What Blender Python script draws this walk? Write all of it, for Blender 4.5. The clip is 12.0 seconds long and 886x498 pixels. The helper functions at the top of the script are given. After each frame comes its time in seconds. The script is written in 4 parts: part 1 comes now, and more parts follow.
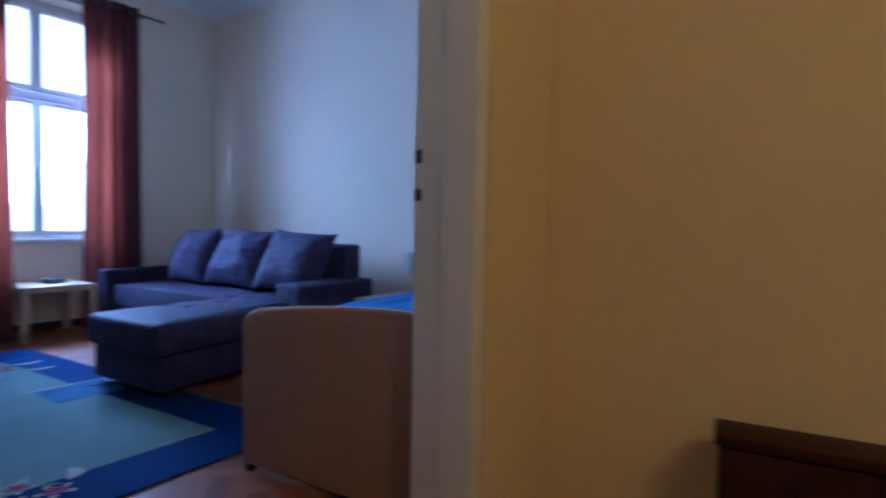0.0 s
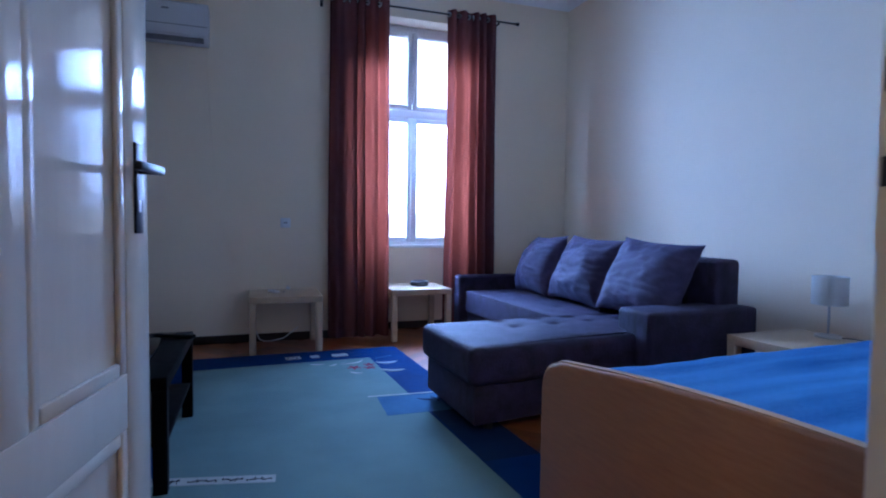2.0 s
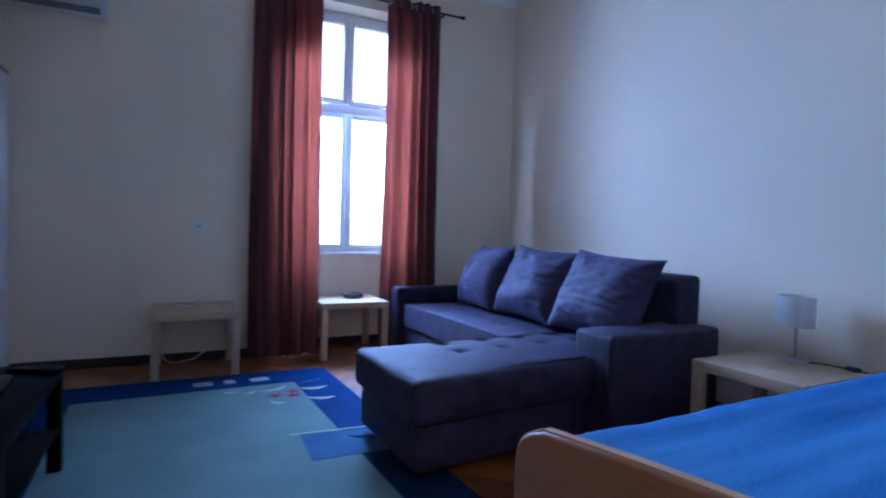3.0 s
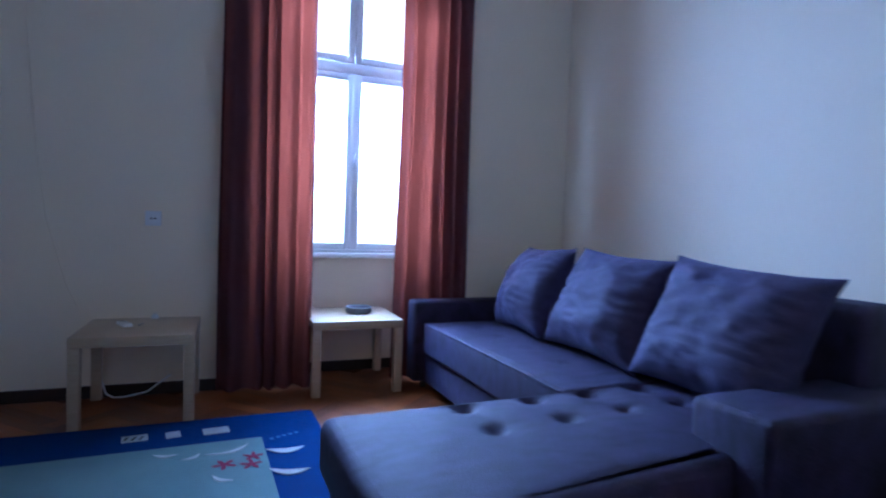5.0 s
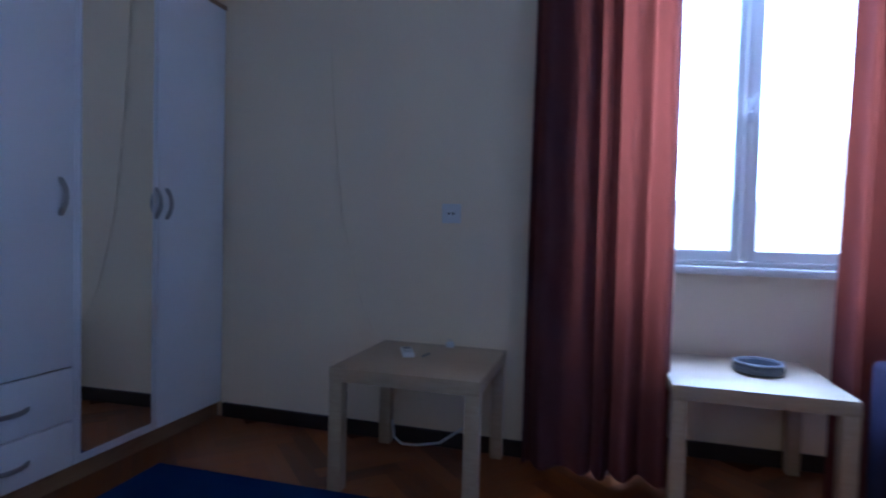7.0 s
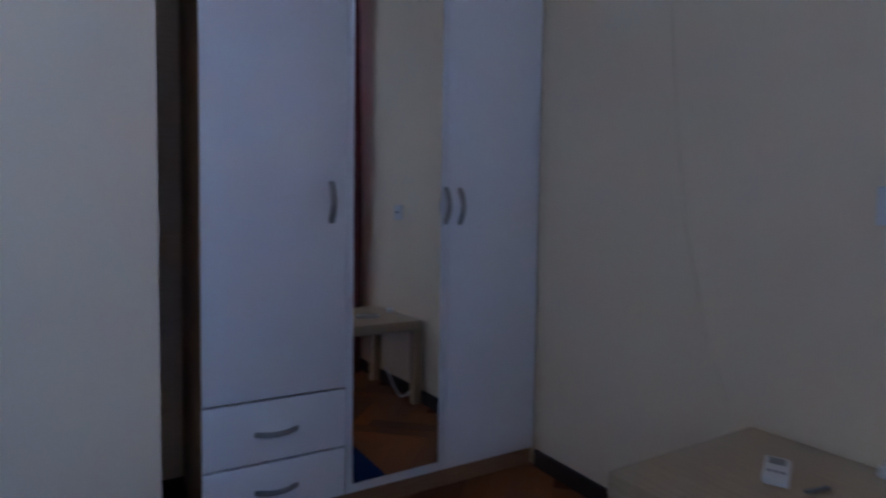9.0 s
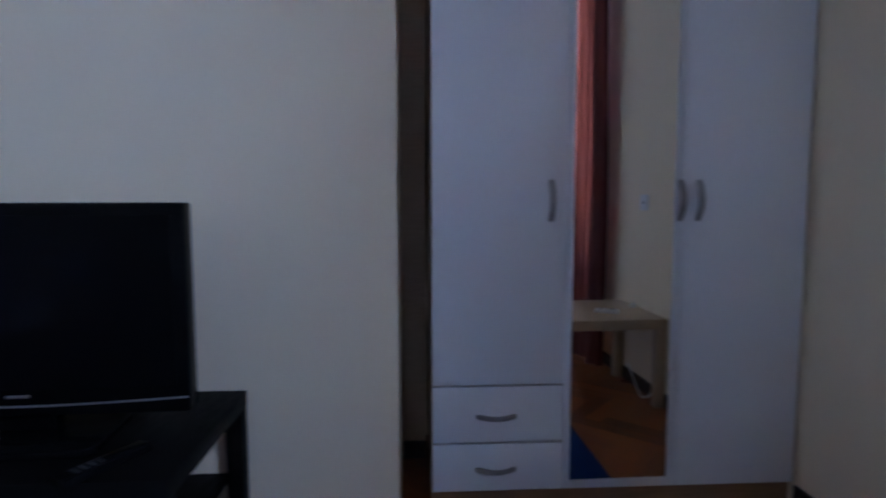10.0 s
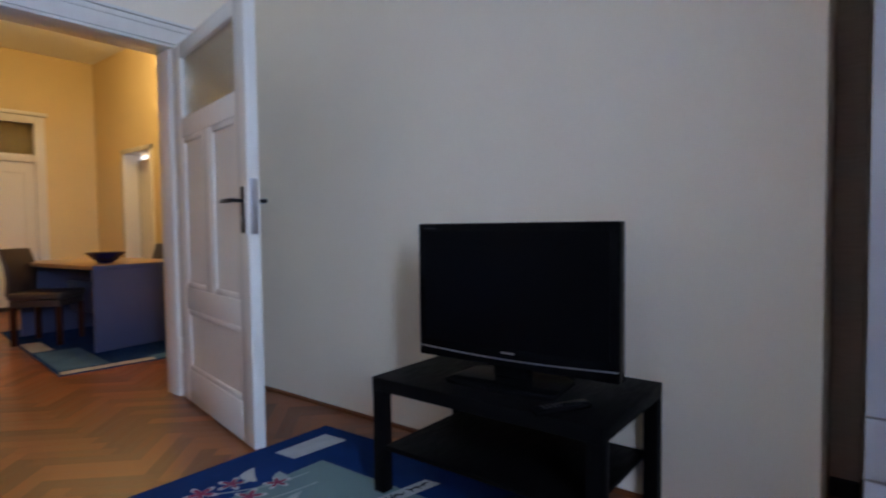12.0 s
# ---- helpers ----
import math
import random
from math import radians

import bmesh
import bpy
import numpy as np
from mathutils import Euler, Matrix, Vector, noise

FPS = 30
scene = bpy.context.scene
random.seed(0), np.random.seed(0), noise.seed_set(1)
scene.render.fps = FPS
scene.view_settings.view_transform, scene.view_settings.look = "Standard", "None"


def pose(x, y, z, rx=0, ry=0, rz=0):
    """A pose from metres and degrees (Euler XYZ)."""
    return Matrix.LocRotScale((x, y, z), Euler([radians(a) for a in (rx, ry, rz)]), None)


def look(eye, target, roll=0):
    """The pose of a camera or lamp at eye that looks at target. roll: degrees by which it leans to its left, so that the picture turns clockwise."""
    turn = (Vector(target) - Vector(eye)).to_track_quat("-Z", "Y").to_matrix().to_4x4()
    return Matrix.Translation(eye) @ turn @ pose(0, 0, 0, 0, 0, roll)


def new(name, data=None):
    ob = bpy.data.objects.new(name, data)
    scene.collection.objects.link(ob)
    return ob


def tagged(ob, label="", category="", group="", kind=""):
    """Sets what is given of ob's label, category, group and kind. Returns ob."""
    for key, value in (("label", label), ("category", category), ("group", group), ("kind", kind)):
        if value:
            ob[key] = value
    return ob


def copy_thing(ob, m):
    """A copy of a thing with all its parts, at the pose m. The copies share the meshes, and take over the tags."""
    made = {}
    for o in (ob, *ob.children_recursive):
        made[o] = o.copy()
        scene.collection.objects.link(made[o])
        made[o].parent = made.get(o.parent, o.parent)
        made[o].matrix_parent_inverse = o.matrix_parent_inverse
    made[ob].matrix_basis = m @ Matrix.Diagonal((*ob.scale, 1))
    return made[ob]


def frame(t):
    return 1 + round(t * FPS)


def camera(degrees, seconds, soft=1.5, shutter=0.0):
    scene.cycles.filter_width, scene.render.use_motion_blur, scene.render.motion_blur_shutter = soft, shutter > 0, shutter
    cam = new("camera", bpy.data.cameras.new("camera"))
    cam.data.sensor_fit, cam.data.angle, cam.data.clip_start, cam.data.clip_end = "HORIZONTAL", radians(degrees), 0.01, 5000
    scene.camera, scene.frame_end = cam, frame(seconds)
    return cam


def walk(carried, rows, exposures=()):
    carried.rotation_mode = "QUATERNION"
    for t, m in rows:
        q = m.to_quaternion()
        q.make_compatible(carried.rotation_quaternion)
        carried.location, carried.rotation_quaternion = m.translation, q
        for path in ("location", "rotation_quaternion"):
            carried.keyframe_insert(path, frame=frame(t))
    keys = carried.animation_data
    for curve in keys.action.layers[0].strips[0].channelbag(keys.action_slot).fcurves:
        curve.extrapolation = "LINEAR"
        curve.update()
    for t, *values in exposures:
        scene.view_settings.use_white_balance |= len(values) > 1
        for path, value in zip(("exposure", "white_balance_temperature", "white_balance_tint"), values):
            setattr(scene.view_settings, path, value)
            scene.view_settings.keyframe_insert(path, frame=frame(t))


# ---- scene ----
cam = camera(78.0, 12.0, soft=2.0, shutter=0.5)

PATH = [
    (0, (-0.045, -0.246, 1.004), (1.619, 0.859, 0.918), 1.0),
    (0.5, (0.175, -0.139, 1.016), (1.454, 1.395, 0.92), 0.5),
    (1, (0.374, -0.012, 1.026), (1.362, 1.725, 0.928), 0.2),
    (1.5, (0.502, 0.103, 1.044), (1.236, 1.961, 0.949), 0.4),
    (2, (0.571, 0.282, 1.025), (1.22, 2.171, 0.935), 0.7),
    (2.5, (0.628, 0.503, 1.04), (1.323, 2.377, 0.954), 1.3),
    (3, (0.692, 0.677, 1.052), (1.559, 2.478, 0.981), 1.7),
    (3.2, (0.712, 0.734, 1.055), (1.639, 2.505, 0.988), 2.0),
    (4.8, (1.164, 1.515, 1.054), (1.968, 3.344, 0.966), 2.4),
    (5, (1.232, 1.665, 1.05), (1.957, 3.527, 0.959), 2.1),
    (5.2, (1.293, 1.814, 1.038), (1.913, 3.713, 0.95), 2.1),
    (5.5, (1.39, 1.989, 1.014), (1.822, 3.94, 0.931), 1.6),
    (6, (1.492, 2.321, 0.97), (1.487, 4.32, 0.913), 1.3),
    (6.5, (1.484, 2.655, 0.961), (1.209, 4.635, 0.895), 1.4),
    (7, (1.44, 2.907, 0.946), (0.889, 4.829, 0.88), 1.5),
    (8.8, (1.328, 3.714, 0.984), (-0.289, 4.885, 0.871), 1.0),
    (9, (1.324, 3.771, 0.977), (-0.394, 4.789, 0.874), 0.8),
    (9.2, (1.35, 3.875, 0.988), (-0.494, 4.642, 0.875), 0.0),
    (9.5, (1.391, 3.946, 1.01), (-0.545, 4.427, 0.87), 0.0),
    (10, (1.382, 3.912, 1.026), (-0.608, 4.016, 0.855), -0.1),
    (10.5, (1.468, 4.008, 1.005), (-0.49, 3.623, 0.869), -0.8),
    (11, (1.569, 3.96, 1.012), (-0.322, 3.32, 0.893), -0.9),
    (11.5, (1.657, 3.936, 1.024), (-0.099, 2.984, 0.919), -1.0),
    (12, (1.709, 3.969, 1.02), (0.135, 2.738, 0.933), -0.7),
]
walk(cam, [(t, look(eye, target, roll)) for t, eye, target, roll in PATH],
     exposures=[(0, -0.15, 4750, 21), (0.7, 0.0, 4850, 21), (1.5, 0.1, 4950, 21), (3, 0.1, 5050, 21), (5, 0.05, 5000, 20), (5.5, -0.05, 4950, 20), (6.5, -0.2, 4950, 20.5),
                (7, -0.2, 5050, 20.5), (9, -0.05, 5700, 20), (10, 0.0, 5900, 19.5), (11, 0.17, 6100, 20), (12, 0.28, 6650, 22)])

# ---- light ----
world = bpy.data.worlds.new("world")
scene.world = world
world.use_nodes = True
_wn = world.node_tree.nodes
_sky = _wn.new("ShaderNodeTexSky")
_sky.sky_type = "NISHITA"
_sky.sun_disc = False
_sky.sun_elevation, _sky.sun_rotation = radians(38), radians(200)
world.node_tree.links.new(_sky.outputs[0], _wn["Background"].inputs[0])
_wn["Background"].inputs[1].default_value = 0.12


def lamp(name, kind, m, energy, color, size=(0.1, 0.1), angle=0.0):
    data = bpy.data.lights.new(name, kind)
    data.energy, data.color = energy, color
    if kind == "AREA":
        data.shape, data.size, data.size_y = "RECTANGLE", size[0], size[1]
        data.spread = radians(158)
    elif kind == "SUN":
        data.angle = angle
    else:
        data.shadow_soft_size = size[0]
    ob = new(name, data)
    ob.matrix_world = m
    return ob


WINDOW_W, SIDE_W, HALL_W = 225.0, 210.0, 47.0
lamp("sun", "SUN", look((0, 0, 20), (4, -6, 0)), 0.8, (1.0, 0.95, 0.88), angle=radians(12))
lamp("window_sky", "AREA", look((2.0, 5.58, 1.78), (2.18, 3.6, 0.80)), WINDOW_W, (0.40, 0.62, 1.0), (1.02, 1.45))
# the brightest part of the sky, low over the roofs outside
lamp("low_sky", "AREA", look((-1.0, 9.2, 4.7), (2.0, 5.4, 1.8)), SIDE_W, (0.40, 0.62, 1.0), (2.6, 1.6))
lamp("hall_lamp_glow", "POINT", pose(-0.50, -2.1, 3.02), HALL_W, (1.0, 0.80, 0.38), (0.16, 0.16))


# ---- materials ----
def material(name, color, rough=0.6, metal=0.0, color2=None, scale=6.0, fine=90.0, amount=0.35, bump=0.08, stretch=(1, 1, 1),
             sheen=0.0, coat=0.0, piece=0.0, spec=0.5, thru=0.0, thru_color=None, smudge=0.0, coords="Object"):
    """Two scales of noise vary the colour and the roughness; bump is the fine relief; piece varies by object or island."""
    m = bpy.data.materials.new(name)
    m.use_nodes = True
    n, l = m.node_tree.nodes, m.node_tree.links
    b = n["Principled BSDF"]
    b.inputs["Roughness"].default_value = rough
    b.inputs["Metallic"].default_value = metal
    b.inputs["Specular IOR Level"].default_value = spec
    b.inputs["Sheen Weight"].default_value = sheen
    b.inputs["Sheen Roughness"].default_value = 0.4
    b.inputs["Coat Weight"].default_value = coat
    b.inputs["Coat Roughness"].default_value = 0.12
    if sheen:
        b.inputs["Sheen Tint"].default_value = (0.45, 0.52, 1.0, 1)
    tc = n.new("ShaderNodeTexCoord")
    mp = n.new("ShaderNodeMapping")
    mp.inputs["Scale"].default_value = stretch
    l.new(tc.outputs[coords], mp.inputs[0])
    big, small = n.new("ShaderNodeTexNoise"), n.new("ShaderNodeTexNoise")
    for t, s, d in ((big, scale, 3), (small, fine, 4)):
        t.inputs["Scale"].default_value, t.inputs["Detail"].default_value = s, d
        l.new(mp.outputs[0], t.inputs["Vector"])
    mix = n.new("ShaderNodeMath")
    mix.operation = "MULTIPLY_ADD"
    l.new(small.outputs[0], mix.inputs[0])
    mix.inputs[1].default_value = 0.45
    l.new(big.outputs[0], mix.inputs[2])
    fac = mix.outputs[0]
    if piece:
        info, geo = n.new("ShaderNodeObjectInfo"), n.new("ShaderNodeNewGeometry")
        add, fr, mul = n.new("ShaderNodeMath"), n.new("ShaderNodeMath"), n.new("ShaderNodeMath")
        add.operation, fr.operation, mul.operation = "ADD", "FRACT", "MULTIPLY_ADD"
        l.new(info.outputs["Random"], add.inputs[0])
        l.new(geo.outputs["Random Per Island"], add.inputs[1])
        l.new(add.outputs[0], fr.inputs[0])
        l.new(fr.outputs[0], mul.inputs[0])
        mul.inputs[1].default_value = piece
        l.new(fac, mul.inputs[2])
        fac = mul.outputs[0]
    ramp = n.new("ShaderNodeValToRGB")
    lo = color2 or tuple(c * (1 - amount) for c in color)
    hi = 1.15 + piece if piece else 1.0
    ramp.color_ramp.elements[0].position, ramp.color_ramp.elements[0].color = 0.42, (*lo, 1)
    ramp.color_ramp.elements[1].position, ramp.color_ramp.elements[1].color = min(hi, 1.0), (*color, 1)
    rng = n.new("ShaderNodeMapRange")
    rng.inputs["From Max"].default_value = hi
    l.new(fac, rng.inputs["Value"])
    l.new(rng.outputs[0], ramp.inputs[0])
    l.new(ramp.outputs[0], b.inputs["Base Color"])
    if smudge:
        rr = n.new("ShaderNodeMapRange")
        rr.inputs["From Min"].default_value, rr.inputs["From Max"].default_value = 0.3, 0.7
        rr.inputs["To Min"].default_value, rr.inputs["To Max"].default_value = rough, rough + smudge
        l.new(big.outputs[0], rr.inputs["Value"])
        l.new(rr.outputs[0], b.inputs["Roughness"])
    if bump:
        bp = n.new("ShaderNodeBump")
        bp.inputs["Strength"].default_value, bp.inputs["Distance"].default_value = bump, 0.01
        l.new(small.outputs[0], bp.inputs["Height"])
        l.new(bp.outputs[0], b.inputs["Normal"])
    if thru:
        tr, ms = n.new("ShaderNodeBsdfTranslucent"), n.new("ShaderNodeMixShader")
        if thru_color:
            tr.inputs[0].default_value = (*thru_color, 1)
        else:
            l.new(ramp.outputs[0], tr.inputs[0])
        ms.inputs[0].default_value = thru
        l.new(b.outputs[0], ms.inputs[1])
        l.new(tr.outputs[0], ms.inputs[2])
        l.new(ms.outputs[0], n["Material Output"].inputs[0])
    return m


def glass_material(name, color=(1, 1, 1), rough=0.0, wave=0.0):
    m = bpy.data.materials.new(name)
    m.use_nodes = True
    b = m.node_tree.nodes["Principled BSDF"]
    b.inputs["Base Color"].default_value = (*color, 1)
    b.inputs["Roughness"].default_value = rough
    b.inputs["Transmission Weight"].default_value = 1.0
    b.inputs["IOR"].default_value = 1.45
    if wave:
        t, bp = m.node_tree.nodes.new("ShaderNodeTexWave"), m.node_tree.nodes.new("ShaderNodeBump")
        t.bands_direction = "Z"
        t.inputs["Scale"].default_value = 26
        tc = m.node_tree.nodes.new("ShaderNodeTexCoord")
        m.node_tree.links.new(tc.outputs["Object"], t.inputs["Vector"])
        bp.inputs["Distance"].default_value = 0.004
        bp.inputs["Strength"].default_value = wave
        m.node_tree.links.new(t.outputs[0], bp.inputs["Height"])
        m.node_tree.links.new(bp.outputs[0], b.inputs["Normal"])
    return m


def glow_material(name, color, strength):
    m = bpy.data.materials.new(name)
    m.use_nodes = True
    b = m.node_tree.nodes["Principled BSDF"]
    b.inputs["Base Color"].default_value = (*color, 1)
    b.inputs["Emission Color"].default_value = (*color, 1)
    b.inputs["Emission Strength"].default_value = strength
    return m


M_WALL = material("wall_paint_cream", (0.88, 0.75, 0.565), 0.75, scale=1.3, fine=160, amount=0.07, bump=0.10)
M_HALL = material("wall_paint_yellow", (0.76, 0.575, 0.29), 0.75, scale=1.3, fine=160, amount=0.08, bump=0.10)
M_CEIL = material("ceiling_paint", (0.87, 0.86, 0.83), 0.85, scale=1.0, fine=120, amount=0.05, bump=0.06)
M_PARQUET = material("oak_parquet", (0.37, 0.108, 0.026), 0.28, color2=(0.13, 0.034, 0.008), scale=5, fine=60, bump=0.03,
                     stretch=(0.7, 5, 1), piece=1.0, coat=0.12, smudge=0.12, coords="UV")
M_GAP = material("parquet_gap", (0.11, 0.032, 0.010), 0.8, bump=0)
M_BASE = material("dark_baseboard", (0.030, 0.016, 0.014), 0.55, scale=8, fine=70, stretch=(1, 6, 1), amount=0.4, bump=0.04)
M_DOOR = material("gloss_white_paint", (0.75, 0.695, 0.59), 0.04, scale=3, fine=22, amount=0.06, bump=0.085, stretch=(14, 14, 1.2), smudge=0.05, spec=0.35)
M_WINDOW = material("window_white_paint", (0.80, 0.80, 0.78), 0.28, scale=5, fine=80, amount=0.08, bump=0.05)
M_SILL = material("sill_white_paint", (0.80, 0.79, 0.75), 0.35, scale=5, fine=60, amount=0.1, bump=0.04)
M_GLASS = glass_material("window_glass")
M_RIBBED = glass_material("ribbed_glass", (0.66, 0.63, 0.52), 0.10, 0.5)
M_CURTAIN = material("terracotta_curtain", (0.110, 0.050, 0.060), 0.9, scale=2.5, fine=420, amount=0.25, bump=0.25, spec=0.15, thru=0.135, thru_color=(0.42, 0.080, 0.042))
M_BLACKMETAL = material("black_metal", (0.018, 0.017, 0.018), 0.32, 0.6, scale=20, fine=120, amount=0.3, bump=0.03)
M_STEEL = material("brushed_steel", (0.55, 0.55, 0.56), 0.30, 1.0, scale=10, fine=200, amount=0.2, bump=0.04)
M_HANDLE = material("grey_cast_metal", (0.42, 0.42, 0.44), 0.36, 0.7, scale=20, fine=120, amount=0.3, bump=0.03)
M_WHITEPLASTIC = material("white_plastic", (0.76, 0.77, 0.78), 0.32, scale=6, fine=140, amount=0.05, bump=0.02)
M_GREYPLASTIC = material("grey_plastic", (0.22, 0.23, 0.25), 0.4, scale=6, fine=140, amount=0.1, bump=0.02)
M_DARK = material("dark_slot", (0.02, 0.02, 0.022), 0.6, bump=0)
M_BIRCH = material("birch_veneer", (0.52, 0.39, 0.255), 0.38, color2=(0.42, 0.30, 0.185), scale=4, fine=40, stretch=(3, 22, 22), bump=0.03, smudge=0.12)
M_BEECH = material("beech_laminate", (0.34, 0.172, 0.085), 0.40, color2=(0.26, 0.116, 0.054), scale=5, fine=46, stretch=(3, 2.4, 20), bump=0.02, smudge=0.1)
M_BEECHEDGE = material("beech_edge_band", (0.56, 0.35, 0.20), 0.36, color2=(0.48, 0.28, 0.15), scale=5, fine=50, stretch=(1, 3, 20), bump=0.02)
M_OAKDARK = material("walnut_veneer", (0.050, 0.013, 0.007), 0.5, color2=(0.026, 0.007, 0.004), scale=4, fine=40, stretch=(2, 20, 2), bump=0.03, spec=0.12)
M_CARCASS = material("beech_carcass", (0.34, 0.20, 0.11), 0.5, color2=(0.25, 0.14, 0.075), scale=4, fine=40, stretch=(3, 3, 24), bump=0.03)
# brown that puts the niche wall's shade into its colour
M_NICHESHADE = material("niche_wall_shade_brown", (0.60, 0.46, 0.33), 0.55, color2=(0.50, 0.37, 0.26), scale=4, fine=40, stretch=(3, 3, 24), bump=0.03)
M_WARDROBE = material("white_laminate", (0.84, 0.86, 0.91), 0.28, scale=2.2, fine=130, amount=0.05, bump=0.03, smudge=0.1)
M_MIRROR = material("mirror_silver", (0.92, 0.93, 0.93), 0.0, 1.0, amount=0.01, bump=0)
M_BLACKLAM = material("black_brown_laminate", (0.0050, 0.0042, 0.0045), 0.42, color2=(0.003, 0.003, 0.003), scale=5, fine=60, stretch=(3, 18, 18), bump=0.03, smudge=0.14, spec=0.04)
M_TV = material("tv_gloss_black", (0.004, 0.004, 0.0045), 0.14, scale=4, fine=120, amount=0.2, bump=0.0, spec=0.05)
M_SCREEN = material("tv_screen", (0.0025, 0.0025, 0.0035), 0.3, scale=2, fine=60, amount=0.2, bump=0.0, spec=0.06)
M_SOFA = material("plum_grey_velour", (0.038, 0.024, 0.062), 0.70, color2=(0.006, 0.004, 0.011), scale=11, fine=110, bump=0.45, stretch=(1, 2.2, 1), sheen=0.06, spec=0.35)
M_PILLOW = material("plum_grey_velour_cushion", (0.056, 0.042, 0.098), 0.70, color2=(0.026, 0.019, 0.047), scale=14, fine=130, bump=0.35, stretch=(1, 1, 1.6), sheen=0.12, spec=0.35)
M_FOOT = material("black_plastic_foot", (0.015, 0.014, 0.014), 0.5, bump=0.02)
M_BLANKET = material("blue_bedcover", (0.12, 0.36, 0.74), 0.85, color2=(0.005, 0.065, 0.28), scale=3.0, fine=220, bump=0.3, stretch=(0.3, 2.6, 1), spec=0.15)
M_MATTRESS = material("white_ticking", (0.70, 0.70, 0.70), 0.85, scale=5, fine=200, bump=0.2)
M_RUGBLUE = material("rug_blue_pile", (0.003, 0.036, 0.145), 0.95, color2=(0.002, 0.022, 0.10), scale=5, fine=520, bump=0.6, spec=0.12)
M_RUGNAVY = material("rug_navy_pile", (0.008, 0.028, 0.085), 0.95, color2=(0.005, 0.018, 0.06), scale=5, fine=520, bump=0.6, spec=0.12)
M_RUGFIELD = material("rug_sage_pile", (0.18, 0.265, 0.245), 0.95, color2=(0.135, 0.205, 0.20), scale=3, fine=520, bump=0.6, spec=0.12)
M_RUGPALE = material("rug_pale_blue_pile", (0.07, 0.16, 0.28), 0.95, color2=(0.05, 0.12, 0.22), scale=8, fine=520, bump=0.6, spec=0.12)
M_RUGWHITE = material("rug_cream_pile", (0.50, 0.50, 0.46), 0.95, scale=12, fine=520, amount=0.25, bump=0.6, spec=0.12)
M_RUGPALESAGE = material("rug_pale_sage_pile", (0.33, 0.40, 0.37), 0.95, scale=12, fine=520, amount=0.25, bump=0.6, spec=0.12)
M_RUGRED = material("rug_red_pile", (0.30, 0.045, 0.085), 0.95, scale=12, fine=520, amount=0.3, bump=0.6, spec=0.12)
M_RUGINK = material("rug_black_pile", (0.012, 0.016, 0.028), 0.95, scale=12, fine=520, amount=0.3, bump=0.6, spec=0.12)
M_SHADE = material("white_lamp_shade", (0.80, 0.79, 0.76), 0.7, scale=6, fine=300, amount=0.06, bump=0.1, thru=0.35)
M_ASH = material("grey_ashtray_glass", (0.08, 0.085, 0.10), 0.18, scale=9, fine=80, amount=0.3, bump=0.02)
M_BOWL = material("dark_blue_glass", (0.014, 0.012, 0.05), 0.08, bump=0.0)
M_CHAIR = material("brown_leatherette", (0.048, 0.030, 0.025), 0.45, scale=5, fine=180, amount=0.3, bump=0.12)
M_TABLEBLUE = material("hall_table_lacquer", (0.060, 0.075, 0.140), 0.32, scale=3, fine=90, amount=0.15, bump=0.03, smudge=0.1)
M_TABLETOP = material("hall_table_top", (0.34, 0.20, 0.09), 0.3, color2=(0.26, 0.14, 0.06), scale=4, fine=40, stretch=(3, 20, 3), bump=0.02)
M_GROUND = material("courtyard_ground", (0.20, 0.19, 0.18), 0.9, scale=0.4, fine=8, amount=0.3, bump=0.2)
M_LAMPGLOW = glow_material("opal_lamp_glass", (1.0, 0.80, 0.38), 9.0)
M_SKY = glow_material("bright_sky", (0.86, 0.94, 1.0), 2.6)
M_DAYLIGHT = glow_material("daylit_opening", (0.90, 0.95, 1.0), 5.0)


# ---- mesh tools ----
def bm_box(x0, y0, z0, x1, y1, z1, r=0.0, seg=2):
    bm = bmesh.new()
    bmesh.ops.create_cube(bm, size=1.0)
    for v in bm.verts:
        v.co = Vector(((x0 + x1) / 2 + v.co.x * (x1 - x0), (y0 + y1) / 2 + v.co.y * (y1 - y0), (z0 + z1) / 2 + v.co.z * (z1 - z0)))
    if r:
        bmesh.ops.bevel(bm, geom=bm.edges[:], offset=r, segments=seg, profile=0.5, affect="EDGES")
    return bm


def bm_cyl(x, y, z0, z1, r0, r1=None, n=24, r=0.0):
    bm = bmesh.new()
    bmesh.ops.create_cone(bm, cap_ends=True, segments=n, radius1=r0, radius2=r0 if r1 is None else r1, depth=z1 - z0)
    bmesh.ops.translate(bm, verts=bm.verts[:], vec=(x, y, (z0 + z1) / 2))
    if r:
        rim = [e for e in bm.edges if len(e.link_faces) == 2 and e.calc_face_angle() > 1.0]
        bmesh.ops.bevel(bm, geom=rim, offset=r, segments=2, profile=0.5, affect="EDGES")
    return bm


def bm_prism(points, z0, z1, r=0.0):
    """A slab over a polygon of (x, y)."""
    bm = bmesh.new()
    low = [bm.verts.new((x, y, z0)) for x, y in points]
    top = [bm.verts.new((x, y, z1)) for x, y in points]
    bm.faces.new(top)
    bm.faces.new(low[::-1])
    for i in range(len(points)):
        j = (i + 1) % len(points)
        bm.faces.new((low[i], low[j], top[j], top[i]))
    bmesh.ops.recalc_face_normals(bm, faces=bm.faces[:])
    if r:
        rim = [e for e in bm.edges if abs(e.verts[0].co.z - e.verts[1].co.z) < 1e-6]
        bmesh.ops.bevel(bm, geom=rim, offset=r, segments=3, profile=0.5, affect="EDGES")
    return bm


